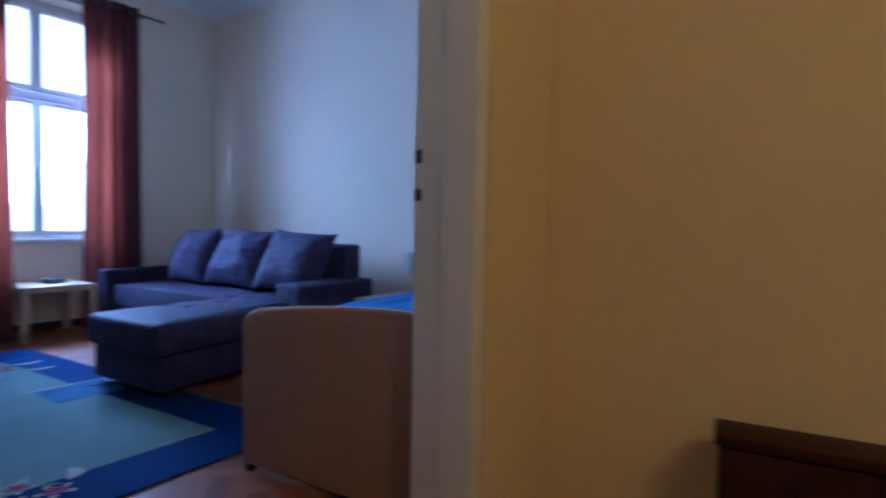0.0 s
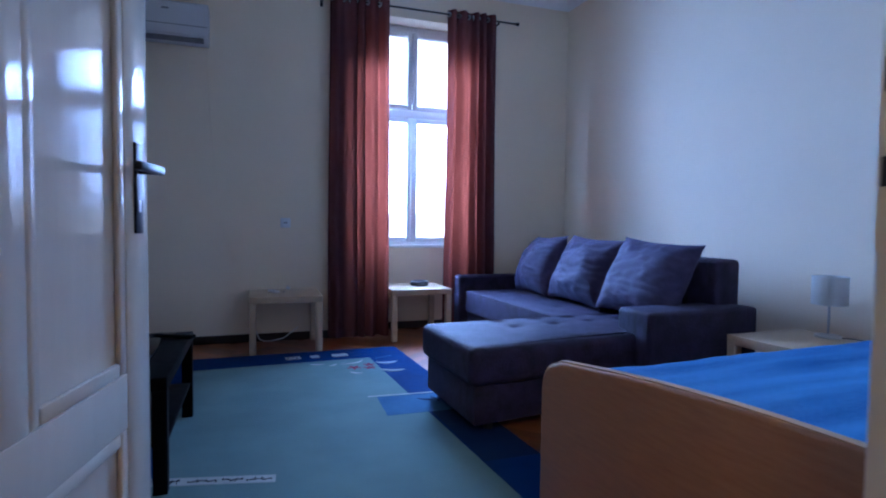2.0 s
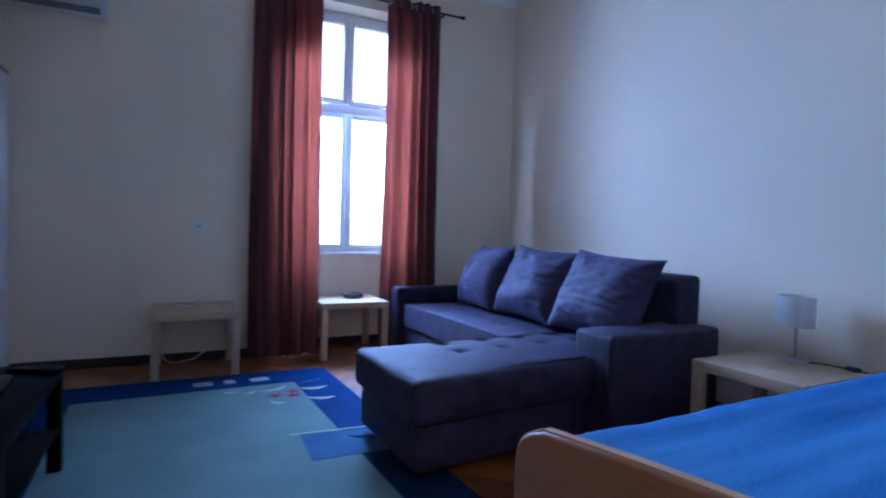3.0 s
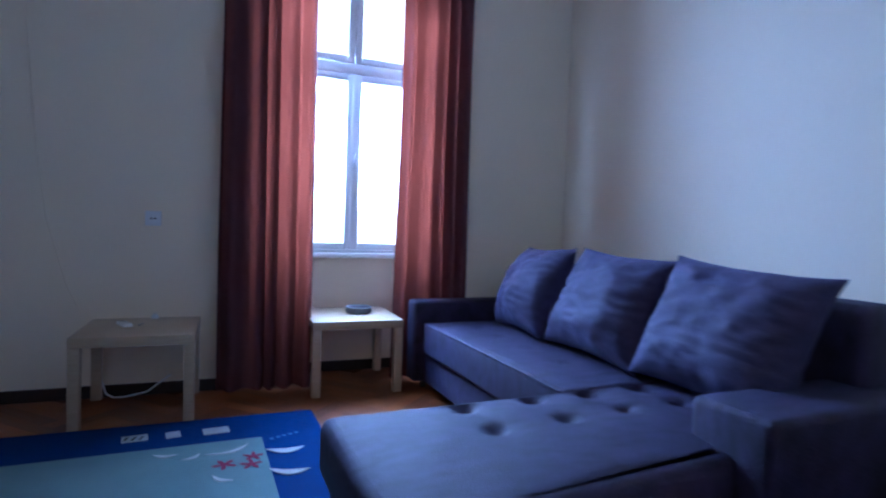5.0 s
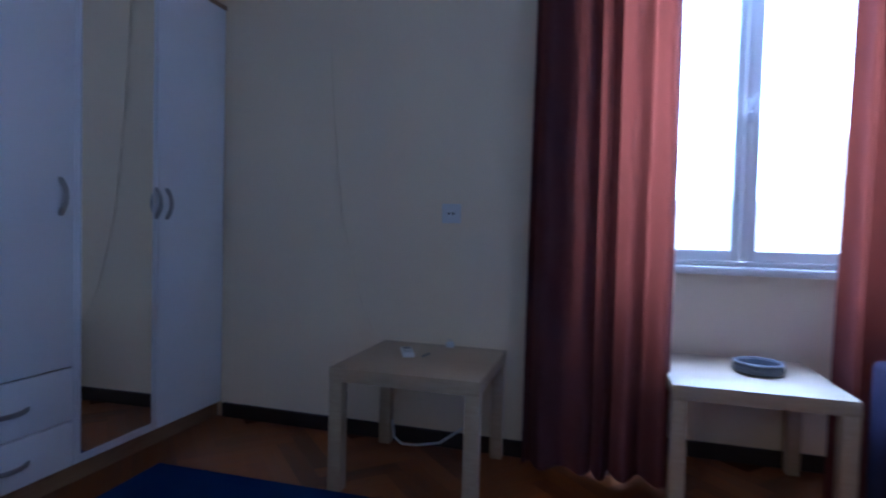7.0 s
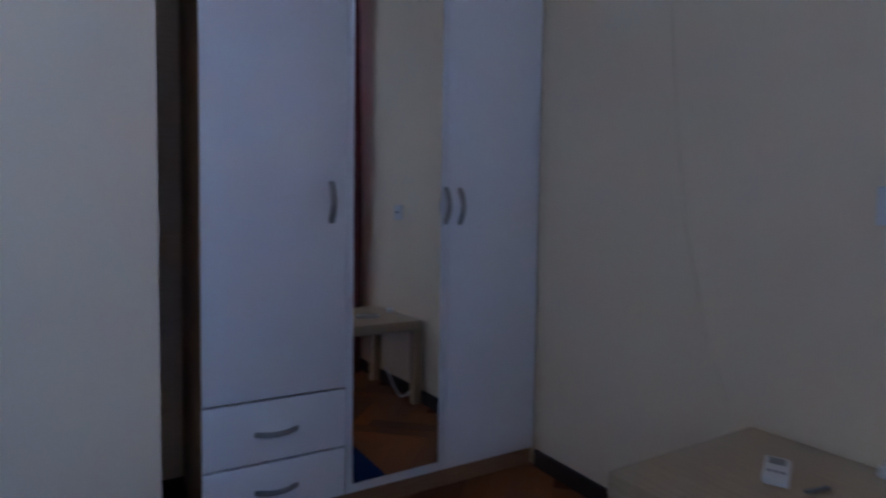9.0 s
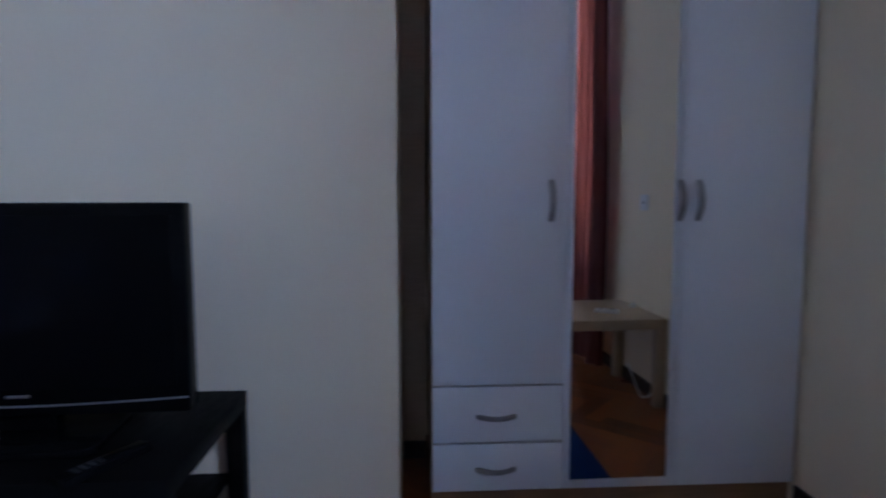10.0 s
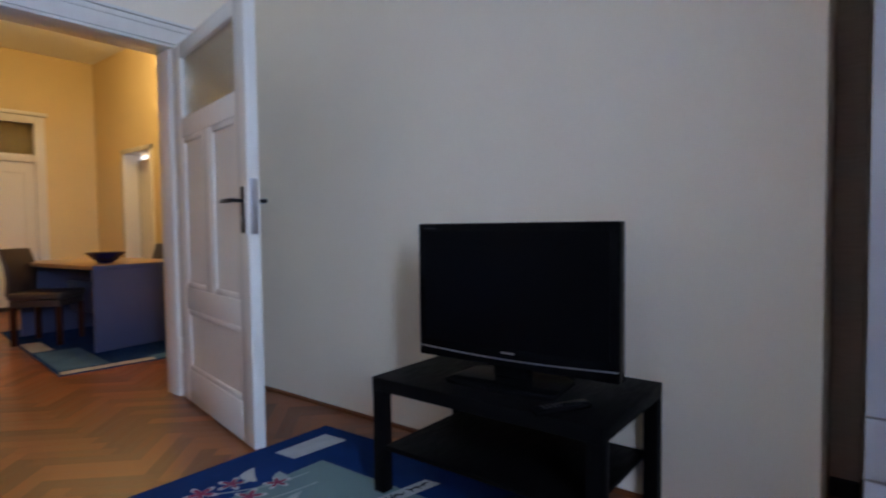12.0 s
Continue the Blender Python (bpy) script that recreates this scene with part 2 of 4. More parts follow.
def bm_profile(points, axis, a0, a1, r=0.0, seg=3):
    """A slab from a profile: points (u, z) in the plane square to axis ("x": u is y; "y": u is x), from a0 to a1."""
    bm = bm_prism(points, a0, a1, 0.0)
    for v in bm.verts:
        u, z, a = v.co
        v.co = (a, u, z) if axis == "x" else (u, a, z)
    bmesh.ops.recalc_face_normals(bm, faces=bm.faces[:])
    if r:
        k = 0 if axis == "x" else 1
        rim = [e for e in bm.edges if abs(e.verts[0].co[k] - e.verts[1].co[k]) < 1e-6]
        bmesh.ops.bevel(bm, geom=rim, offset=r, segments=seg, profile=0.5, affect="EDGES")
    return bm


def bm_lathe(profile, x=0.0, y=0.0, n=32):
    """Turned round the z axis: profile of (radius, z)."""
    bm = bmesh.new()
    rings = [[bm.verts.new((x + r * math.cos(2 * math.pi * i / n), y + r * math.sin(2 * math.pi * i / n), z)) for i in range(n)] for r, z in profile]
    for a, b in zip(rings, rings[1:]):
        for i in range(n):
            bm.faces.new((a[i], a[(i + 1) % n], b[(i + 1) % n], b[i]))
    bmesh.ops.recalc_face_normals(bm, faces=bm.faces[:])
    return bm


def bm_tube(points, r, n=8):
    """A round cable or bar along points."""
    bm = bmesh.new()
    pts = [Vector(p) for p in points]
    rings = []
    for i, p in enumerate(pts):
        d = (pts[min(i + 1, len(pts) - 1)] - pts[max(i - 1, 0)]).normalized()
        u = d.cross(Vector((0, 0, 1)) if abs(d.z) < 0.9 else Vector((1, 0, 0))).normalized()
        w = d.cross(u)
        rings.append([bm.verts.new(p + r * (u * math.cos(2 * math.pi * k / n) + w * math.sin(2 * math.pi * k / n))) for k in range(n)])
    for a, b in zip(rings, rings[1:]):
        for k in range(n):
            bm.faces.new((a[k], a[(k + 1) % n], b[(k + 1) % n], b[k]))
    bm.faces.new(rings[0][::-1])
    bm.faces.new(rings[-1])
    bmesh.ops.recalc_face_normals(bm, faces=bm.faces[:])
    return bm


def bm_join(*parts):
    out = bmesh.new()
    for p in parts:
        me = bpy.data.meshes.new("joined")
        p.to_mesh(me)
        p.free()
        out.from_mesh(me)
        bpy.data.meshes.remove(me)
    return out


def bm_move(bm, m):
    bmesh.ops.transform(bm, matrix=m, verts=bm.verts[:])
    return bm


def mesh_of(name, bm, mat, smooth=None):
    me = bpy.data.meshes.new(name)
    bm.to_mesh(me)
    bm.free()
    me.materials.append(mat)
    if smooth is not None:
        me.polygons.foreach_set("use_smooth", [True] * len(me.polygons))
        me.set_sharp_from_angle(angle=radians(smooth))
    return me


def part(name, bm, mat, parent, label="", smooth=40):
    ob = new(name, mesh_of(name, bm, mat, smooth))
    ob.parent = parent
    return tagged(ob, label)


def thing(name, m, label, category, group="", kind=""):
    ob = new(name)
    ob.empty_display_size = 0.1
    ob.matrix_world = m
    return tagged(ob, label, category, group, kind)


def single(name, bm, mat, label, category, group="", kind="", smooth=40, m=None):
    ob = new(name, mesh_of(name, bm, mat, smooth))
    if m is not None:
        ob.matrix_world = m
    return tagged(ob, label, category, group, kind)


def structure(name, bm, mat, label, category, smooth=None):
    return single(name, bm, mat, label, category, kind="structure", smooth=smooth)


# ---- the shell ----
H = 3.32                                # ceiling
Y_WIN, Y_DOOR, Y_HALL = 5.20, 0.72, 0.50
X_TV = -0.295


def x_right(y):
    return 3.57 + (5.2 - y) * 0.02     # the wall behind the sofa is slightly out of square


def build_shell():
    W0, W1, WT, ZP = 1.46, 2.54, 2.90, 0.795
    structure("wall_window", bm_join(
        bm_box(-1.10, Y_WIN, -0.03, W0, 5.68, H), bm_box(W1, Y_WIN, -0.03, 3.95, 5.68, H),
        bm_box(W0, Y_WIN, WT, W1, 5.68, H), bm_box(W0, 5.46, -0.03, W1, 5.68, ZP)), M_WALL,
        "cream painted plaster wall with a tall window recess", "wall")
    structure("wall_sofa", bm_prism([(x_right(0.4), 0.4), (4.0, 0.4), (4.0, 5.2), (x_right(5.2), 5.2)], -0.03, H), M_WALL,
              "plain cream painted plaster wall behind the sofa", "wall")
    structure("wall_tv", bm_box(X_TV - 0.22, Y_DOOR, -0.03, X_TV, 3.86, H), M_WALL,
              "cream painted plaster wall behind the television", "wall")
    structure("wall_niche", bm_join(bm_box(-1.10, 3.68, -0.03, X_TV - 0.221, 3.86, H), bm_box(-1.10, 3.861, -0.03, -0.96, 5.199, H)), M_WALL,
              "cream plaster niche round the wardrobe", "wall")
    # strip of niche wall lying in shade; the brown stands for that shade
    structure("wall_niche_shaded", bm_box(-0.959, 3.861, 0.0, -0.75, 3.955, H), M_NICHESHADE, "niche wall strip beside the wardrobe, its shade coloured in brown", "wall panel")
    D0, D1, DT = 0.058, 1.305, 2.125
    structure("wall_door", bm_join(bm_box(-1.62, Y_HALL + 0.004, -0.03, D0, Y_DOOR - 0.004, H), bm_box(D1, Y_HALL + 0.004, -0.03, 3.95, Y_DOOR - 0.004, H),
                                   bm_box(D0, Y_HALL + 0.004, DT, D1, Y_DOOR - 0.004, H)), M_WALL, "cream plaster wall with the doorway", "wall")
    structure("wall_hall_door_side", bm_join(bm_box(-1.40, Y_HALL, -0.03, D0, Y_HALL + 0.004, H), bm_box(D1, Y_HALL, -0.03, 1.73, Y_HALL + 0.004, H),
                                             bm_box(D0, Y_HALL, DT, D1, Y_HALL + 0.004, H)), M_HALL, "yellow painted hall side of the door wall", "wall")
    structure("wall_room_door_side", bm_join(bm_box(X_TV, Y_DOOR - 0.004, -0.03, D0, Y_DOOR, H), bm_box(D1, Y_DOOR - 0.004, -0.03, 3.70, Y_DOOR, H),
                                             bm_box(D0, Y_DOOR - 0.004, DT, D1, Y_DOOR, H)), M_WALL, "cream room side of the door wall", "wall")
    structure("wall_hall_left", bm_join(bm_box(-1.60, -4.85, -0.03, -1.40, -3.80, H), bm_box(-1.60, -2.92, -0.03, -1.40, Y_HALL + 0.003, H),
                                        bm_box(-1.60, -3.80, 2.06, -1.40, -2.92, H)), M_HALL, "yellow painted hall wall with a doorway", "wall")
    structure("wall_hall_far", bm_join(bm_box(-1.399, -4.85, -0.03, -0.80, -4.65, H), bm_box(0.80, -4.85, -0.03, 1.93, -4.65, H),
                                       bm_box(-0.80, -4.85, 2.50, 0.80, -4.65, H)), M_HALL, "yellow painted far wall of the hall", "wall")
    structure("wall_hall_right", bm_box(1.73, -4.649, -0.03, 1.93, Y_HALL, H), M_HALL, "yellow painted hall wall", "wall")
    structure("ceiling", bm_box(-1.12, 0.60, H + 0.002, 4.02, 5.70, H + 0.2), M_CEIL, "white painted ceiling of the room", "ceiling")
    structure("ceiling_hall", bm_box(-1.62, -4.86, H + 0.002, 1.94, 0.598, H + 0.2), M_CEIL, "white painted ceiling of the hall", "ceiling")
    # rounded coving under the ceiling, on the window wall and the sofa wall
    prof = [(Y_WIN - u, H + z) for u, z in [(0, 0), (0.14, 0), (0.085, -0.012), (0.045, -0.04), (0.015, -0.085), (0.0, -0.14)]]
    structure("coving", bm_profile(prof, "x", X_TV, x_right(5.2)), M_CEIL, "rounded plaster coving", "coving", smooth=60)
    side = bm_profile([(-u, H + z) for u, z in [(0, 0), (0.14, 0), (0.085, -0.012), (0.045, -0.04), (0.015, -0.085), (0.0, -0.14)]], "y", 0, -4.52)
    bm_move(side, pose(x_right(5.2), 5.2, 0, 0, 0, math.degrees(math.atan(0.02))))
    structure("coving_side", side, M_CEIL, "rounded plaster coving over the sofa wall", "coving", smooth=60)
    structure("ground", bm_prism([(-60, 6.4), (60, 6.4), (60, 120), (-60, 120)], -6.2, -6.0), M_GROUND, "grey paved ground far below the window", "ground")
    structure("backdrop", bm_box(-30, 30.0, -6.0, 34, 30.2, 40.0), M_SKY, "plain bright white sky outside the window", "sky")
    # baseboards
    def base(name, x0, y0, x1, y1):
        structure(name, bm_box(x0, y0, 0.0, x1, y1, 0.07, 0.004), M_BASE, "dark stained wooden baseboard along the wall", "baseboard")
    base("baseboard_window_left", -0.33, Y_WIN - 0.016, W0, Y_WIN - 0.0005)
    base("baseboard_window_right", W1, Y_WIN - 0.016, x_right(5.2) - 0.01, Y_WIN - 0.0005)
    base("baseboard_parapet", W0 + 0.001, 5.444, W1 - 0.001, 5.4595)
    base("baseboard_niche", -0.7495, 3.863, -0.735, 3.954)
    base("baseboard_hall_far", 0.84, -4.649, 1.725, -4.63)
    base("baseboard_hall_left", -1.399, -2.84, -1.383, Y_HALL - 0.002)
    quarter = bm_profile([(X_TV + 0.0005, 0.0), (X_TV + 0.016, 0.0), (X_TV + 0.012, 0.012), (X_TV + 0.0005, 0.018)], "y", Y_DOOR + 0.01, 3.855)
    structure("baseboard_tv", quarter, M_PARQUET, "thin varnished wooden quarter-round strip", "baseboard")
    b = bm_box(-0.016, -4.5, 0.0, -0.0005, 0.0, 0.07, 0.004)
    bm_move(b, pose(x_right(5.2), 5.18, 0, 0, 0, math.degrees(math.atan(0.02))))
    structure("baseboard_sofa", b, M_BASE, "dark stained wooden baseboard along the wall", "baseboard")


build_shell()


def build_window():
    w = thing("window_1", pose(0, 0, 0), "tall white painted wooden casement window with four panes", "window", kind="structure")
    x0, x1, y0, y1, z0, z1 = 1.462, 2.538, 5.402, 5.475, 0.832, 2.898
    zt0, zt1 = 2.02, 2.13
    part("window_frame", bm_join(bm_box(x0, y0, z0, x0 + 0.05, y1, z1, 0.004), bm_box(x1 - 0.05, y0, z0, x1, y1, z1, 0.004),
                                 bm_box(x0 + 0.05, y0, z1 - 0.05, x1 - 0.05, y1, z1, 0.004), bm_box(x0 + 0.05, y0, z0, x1 - 0.05, y1, z0 + 0.018, 0.004)), M_WINDOW, w)
    part("transom", bm_box(x0 + 0.05, y0 - 0.012, zt0 + 0.02, x1 - 0.05, y1, zt1 - 0.02, 0.006), M_WINDOW, w)
    for a, b, za, zb in ((x0 + 0.052, 1.998, z0 + 0.020, zt0 + 0.018), (2.002, x1 - 0.052, z0 + 0.020, zt0 + 0.018),
                         (x0 + 0.052, 1.998, zt1 - 0.018, z1 - 0.052), (2.002, x1 - 0.052, zt1 - 0.018, z1 - 0.052)):
        s = 0.046
        sash = part("sash", bm_join(bm_box(a, y0 - 0.014, za, a + s, y1 - 0.02, zb, 0.006), bm_box(b - s, y0 - 0.014, za, b, y1 - 0.02, zb, 0.006),
                                    bm_box(a + s, y0 - 0.014, za, b - s, y1 - 0.02, za + s, 0.006), bm_box(a + s, y0 - 0.014, zb - s, b - s, y1 - 0.02, zb, 0.006)), M_WINDOW, w)
        pane = part("pane", bm_box(a + s - 0.004, 5.424, za + s - 0.004, b - s + 0.004, 5.428, zb - s + 0.004), M_GLASS, sash)
        pane.visible_shadow = False
    part("astragal", bm_box(1.983, y0 - 0.030, z0 + 0.022, 2.017, y0 - 0.0145, zt0 + 0.016, 0.005), M_WINDOW, w)
    for z, l in ((1.46, 0.07), (2.53, 0.05)):
        h = part("window_handle", bm_join(bm_box(1.988, y0 - 0.040, z - 0.05, 2.012, y0 - 0.0305, z + 0.05, 0.004), bm_cyl(2.0, y0 - 0.052, z - 0.008, z + 0.008, 0.007),
                                          bm_move(bm_box(-0.008, -0.066, -0.008, 0.008, -0.054, l, 0.004), pose(2.0, y0, z, 0, 24, 0))), M_WHITEPLASTIC, w, "white lever window handle")
    part("window_sill", bm_box(1.4605, 5.345, 0.797, 2.5395, 5.48, 0.830, 0.006), M_SILL, w, "white painted inner sill board")
    part("outer_sill", bm_box(1.44, 5.60, 0.797, 2.56, 5.76, 0.82, 0.004), M_STEEL, w)


build_window()


# ---- the door and its frame ----
def build_door():
    f = thing("door_1", pose(0, 0, 0), "white gloss painted door frame with an open panelled door", "door", kind="structure")
    X0, X1, ZT = 0.10, 1.262, 2.08
    part("jamb", bm_join(bm_box(0.059, Y_HALL + 0.001, 0, X0, Y_DOOR + 0.006, ZT + 0.03, 0.004), bm_box(X0 - 0.012, Y_HALL + 0.02, 0, X0 + 0.014, 0.675, ZT, 0.004)), M_DOOR, f)
    part("strike_jamb", bm_join(bm_box(X1, Y_HALL + 0.001, 0, 1.304, Y_DOOR + 0.006, ZT + 0.03, 0.004), bm_box(X1 - 0.018, Y_HALL + 0.002, 0, X1 + 0.012, 0.618, ZT, 0.008, 3)), M_DOOR, f)
    part("head", bm_box(X0, Y_HALL + 0.001, ZT, X1, Y_DOOR + 0.006, ZT + 0.044, 0.004), M_DOOR, f)
    for y0, y1 in ((Y_DOOR + 0.001, Y_DOOR + 0.018), (Y_HALL - 0.018, Y_HALL - 0.001)):
        s = 1 if y0 > Y_DOOR else -1
        e0, e1 = (y1, y1 + 0.010) if s > 0 else (y0 - 0.010, y0)
        for x0, x1 in ((-0.02, 0.083), (1.279, 1.385)) if s > 0 else ((-0.02, 0.083),):
            xo = (x0, x0 + 0.03) if x0 < 1 else (x1 - 0.03, x1)
            part("architrave", bm_join(bm_box(x0, y0, 0, x1, y1, ZT + 0.014, 0.004), bm_box(xo[0], e0, 0, xo[1], e1, ZT + 0.12, 0.004)), M_DOOR, f)
        part("head_architrave", bm_join(bm_box(-0.02, y0, ZT + 0.016, 1.385, y1, ZT + 0.12, 0.004), bm_box(-0.02, e0, ZT + 0.09, 1.385, e1, ZT + 0.122, 0.004),
                                        bm_box(-0.035, e0 - 0.006, ZT + 0.124, 1.40, e1 + 0.006, ZT + 0.142, 0.004)), M_DOOR, f)
    for z0, z1 in ((1.075, 1.11), (1.185, 1.225)):
        part("strike_hole", bm_box(X1 - 0.0026, 0.700, z0, X1 + 0.02, 0.722, z1), M_DARK, f)
    part("strike_plate", bm_box(X1 - 0.0018, 0.692, 1.00, X1 - 0.0008, 0.7265, 1.27), M_DOOR, f)
    # the leaf, built along +y from its hinges, its hall face to +x
    L, T, Z0, Z1 = 1.075, 0.054, 0.012, 2.068
    ang = math.degrees(math.atan2(-0.206, 1.055))
    leaf = thing("door_leaf", pose(0.116, 0.735, 0, 0, 0, ang), "open white gloss panelled door leaf with a ribbed glass light", "door")
    st, xa, xb = 0.125, -T, 0.0
    rails = ((Z0, 0.20), (0.555, 0.68), (1.535, 1.645), (1.985, Z1))
    part("stile", bm_box(xa, 0, Z0, xb, st, Z1, 0.003), M_DOOR, leaf)
    part("stile", bm_box(xa, L - st, Z0, xb, L, Z1, 0.003), M_DOOR, leaf)
    for z0, z1 in rails:
        part("rail", bm_box(xa, st, z0, xb, L - st, z1, 0.003), M_DOOR, leaf)
    part("muntin", bm_box(xa, L / 2 - 0.05, 0.68, xb, L / 2 + 0.05, 1.535, 0.003), M_DOOR, leaf)

    def panel(y0, y1, z0, z1):
        part("panel", bm_box(xa + 0.014, y0 - 0.004, z0 - 0.004, xb - 0.014, y1 + 0.004, z1 + 0.004), M_DOOR, leaf)
        for sx, x in ((1, xb - 0.0135), (-1, xa + 0.0135)):
            w, h = 0.032, 0.0125
            xo = x + sx * h
            lo, hi = min(x, xo), max(x, xo)
            part("moulding", bm_join(bm_box(lo, y0, z0, hi, y0 + w, z1, 0.006), bm_box(lo, y1 - w, z0, hi, y1, z1, 0.006),
                                     bm_box(lo, y0 + w, z0, hi, y1 - w, z0 + w, 0.006), bm_box(lo, y0 + w, z1 - w, hi, y1 - w, z1, 0.006)), M_DOOR, leaf)

    panel(st, L - st, 0.20, 0.555)
    panel(st, L / 2 - 0.05, 0.68, 1.535)
    panel(L / 2 + 0.05, L - st, 0.68, 1.535)
    g = part("top_light", bm_box(xa + 0.017, st - 0.004, 1.641, xb - 0.017, L - st + 0.004, 1.989), M_RIBBED, leaf, "ribbed glass pane")
    g.visible_shadow = False
    for sx, x in ((1, xb), (-1, xa)):
        lo, hi = (x, x + 0.006) if sx > 0 else (x - 0.006, x)
        yc = L - 0.062
        pl = part("escutcheon", bm_box(lo, yc - 0.021, 0.995, hi, yc + 0.021, 1.205, 0.0025), M_BLACKMETAL, leaf, "black metal lock plate")
        xs = sorted((x + sx * 0.0062, x + sx * 0.048))
        stem = bm_move(bm_cyl(0, 0, xs[0], xs[1], 0.009), pose(0, yc, 1.142, 90, 0, 90))
        lev = sorted((x + sx * 0.042, x + sx * 0.060))
        part("lever", bm_join(stem, bm_box(lev[0], yc - 0.128, 1.132, lev[1], yc + 0.012, 1.153, 0.006)), M_BLACKMETAL, pl, "black lever handle")
        part("keyhole", bm_box(*((hi - 0.0002, yc - 0.004, 1.045, hi + 0.0012, yc + 0.004, 1.072) if sx > 0 else (lo - 0.0012, yc - 0.004, 1.045, lo + 0.0002, yc + 0.004, 1.072))), M_STEEL, pl)
    part("lock_face", bm_box(xa + 0.010, L - 0.001, 0.99, xb - 0.010, L + 0.002, 1.24, 0.0008), M_STEEL, leaf, "steel lock face in the door's edge")
    for z in (0.32, 1.08, 1.82):
        part("hinge", bm_cyl(0.006, -0.010, z - 0.05, z + 0.05, 0.008), M_DOOR, leaf)


build_door()


# ---- curtains ----
def bm_curtain(x0, x1, y, ztop, zbot, folds, depth, seed, flare=0.02):
    """A hanging cloth sheet with soft folds."""
    rnd = random.Random(seed)
    nu, nv = folds * 14, 30
    ph = [rnd.uniform(-0.5, 0.5) for _ in range(folds + 2)]
    amp = [rnd.uniform(0.45, 1.3) for _ in range(folds + 2)]
    bm = bmesh.new()
    grid = []
    for j in range(nv + 1):
        v = j / nv
        z = ztop + (zbot - ztop) * v
        row = []
        for i in range(nu + 1):
            u = i / nu
            k = folds * min(max(u + 0.045 * math.sin(5.2 * u + seed) * math.sin(math.pi * u) + 0.025 * math.sin(13 * u + 2 * seed) * math.sin(math.pi * u), 0.0), 1.0)
            f = int(min(k, folds - 1e-6))
            t = k - f
            a = amp[f] * (1 - t) + amp[f + 1] * t
            p = (ph[f] * (1 - t) + ph[f + 1] * t) * v
            s = math.sin(2 * math.pi * k + p * 1.6)
            off = depth * a * (0.75 + 0.35 * v) * (s + 0.22 * math.sin(4 * math.pi * k + 1.3 + 2 * p))
            x = x0 + (x1 - x0) * u + flare * v * (u - 0.5) * 2 + 0.010 * math.sin(3.0 * v + 5 * u + seed) * v + 0.012 * math.cos(2 * math.pi * k + p)
            row.append((x, y + off + 0.008 * math.sin(7 * v + 3 * u + seed), z))
        grid.append(row)
    front = [[bm.verts.new(p) for p in row] for row in grid]
    for j in range(nv):
        for i in range(nu):
            bm.faces.new((front[j][i], front[j + 1][i], front[j + 1][i + 1], front[j][i + 1]))
    bmesh.ops.recalc_face_normals(bm, faces=bm.faces[:])
    return bm


ROD_Z, ROD_Y = 2.945, 5.095


def build_curtains():
    rod = thing("curtain_rod", pose(0, 0, 0), "thin black metal curtain rod on brackets above the window", "curtain rod")
    part("rod", bm_tube([(1.0, ROD_Y, ROD_Z), (2.93, ROD_Y, ROD_Z)], 0.008, 10), M_BLACKMETAL, rod)
    for x, s in ((1.0, -1), (2.93, 1)):
        part("finial", bm_join(bm_tube([(x, ROD_Y, ROD_Z), (x + s * 0.018, ROD_Y, ROD_Z)], 0.013, 12), bm_tube([(x + s * 0.018, ROD_Y, ROD_Z), (x + s * 0.032, ROD_Y, ROD_Z)], 0.017, 12)), M_BLACKMETAL, rod)
    for x in (1.12, 2.76):
        part("bracket", bm_join(bm_box(x - 0.012, 5.186, ROD_Z - 0.05, x + 0.012, 5.1995, ROD_Z + 0.04, 0.003), bm_box(x - 0.006, ROD_Y, ROD_Z - 0.022, x + 0.006, 5.186, ROD_Z - 0.009, 0.002)), M_BLACKMETAL, rod)
    for x0, x1, folds, seed, flare in ((1.17, 1.69, 5, 3, 0.012), (2.235, 2.715, 5, 8, 0.015)):
        c = thing("curtain", pose(0, 0, 0), "floor-length terracotta fabric curtain hanging in folds from eyelets", "curtain", "curtains at the window")
        part("cloth", bm_curtain(x0, x1, ROD_Y, ROD_Z + 0.045, 0.022, folds, 0.046, seed, flare), M_CURTAIN, c, smooth=80)
        for i in range(folds * 2):
            x = x0 + (x1 - x0) * (i + 0.5) / (folds * 2)
            ring = bm_move(bm_lathe([(0.013, -0.007), (0.022, -0.007), (0.0235, 0.0), (0.022, 0.007), (0.013, 0.007), (0.0125, 0.0), (0.013, -0.007)], n=20), pose(x, ROD_Y, ROD_Z, 90, 0, 62 if i % 2 else -62))
            part("eyelet", ring, M_STEEL, c, "steel eyelet")


build_curtains()


# ---- small square tables ----
def build_side_table(m, sx, sy, h, mat, label, group):
    t = thing("side_table", m, label, "table", group)
    part("tabletop", bm_box(0, 0, h - 0.05, sx, sy, h, 0.002), mat, t)
    leg = 0.05
    for x in (0.001, sx - leg - 0.001):
        for y in (0.001, sy - leg - 0.001):
            part("leg", bm_box(x, y, 0, x + leg, y + leg, h - 0.0505, 0.002), mat, t)
    return t


build_side_table(pose(0.525, 4.66, 0, 0, 0, 0.0), 0.55, 0.53, 0.45, M_BIRCH, "pale birch square side table against the window wall", "pale side tables")
build_side_table(pose(1.69, 4.88, 0), 0.55, 0.55, 0.45, M_BIRCH, "pale birch square side table under the window", "pale side tables")
build_side_table(pose(3.0, 2.03, 0, 0, 0, 1.6), 0.55, 0.53, 0.45, M_BIRCH, "pale birch square side table between bed and sofa", "pale side tables")


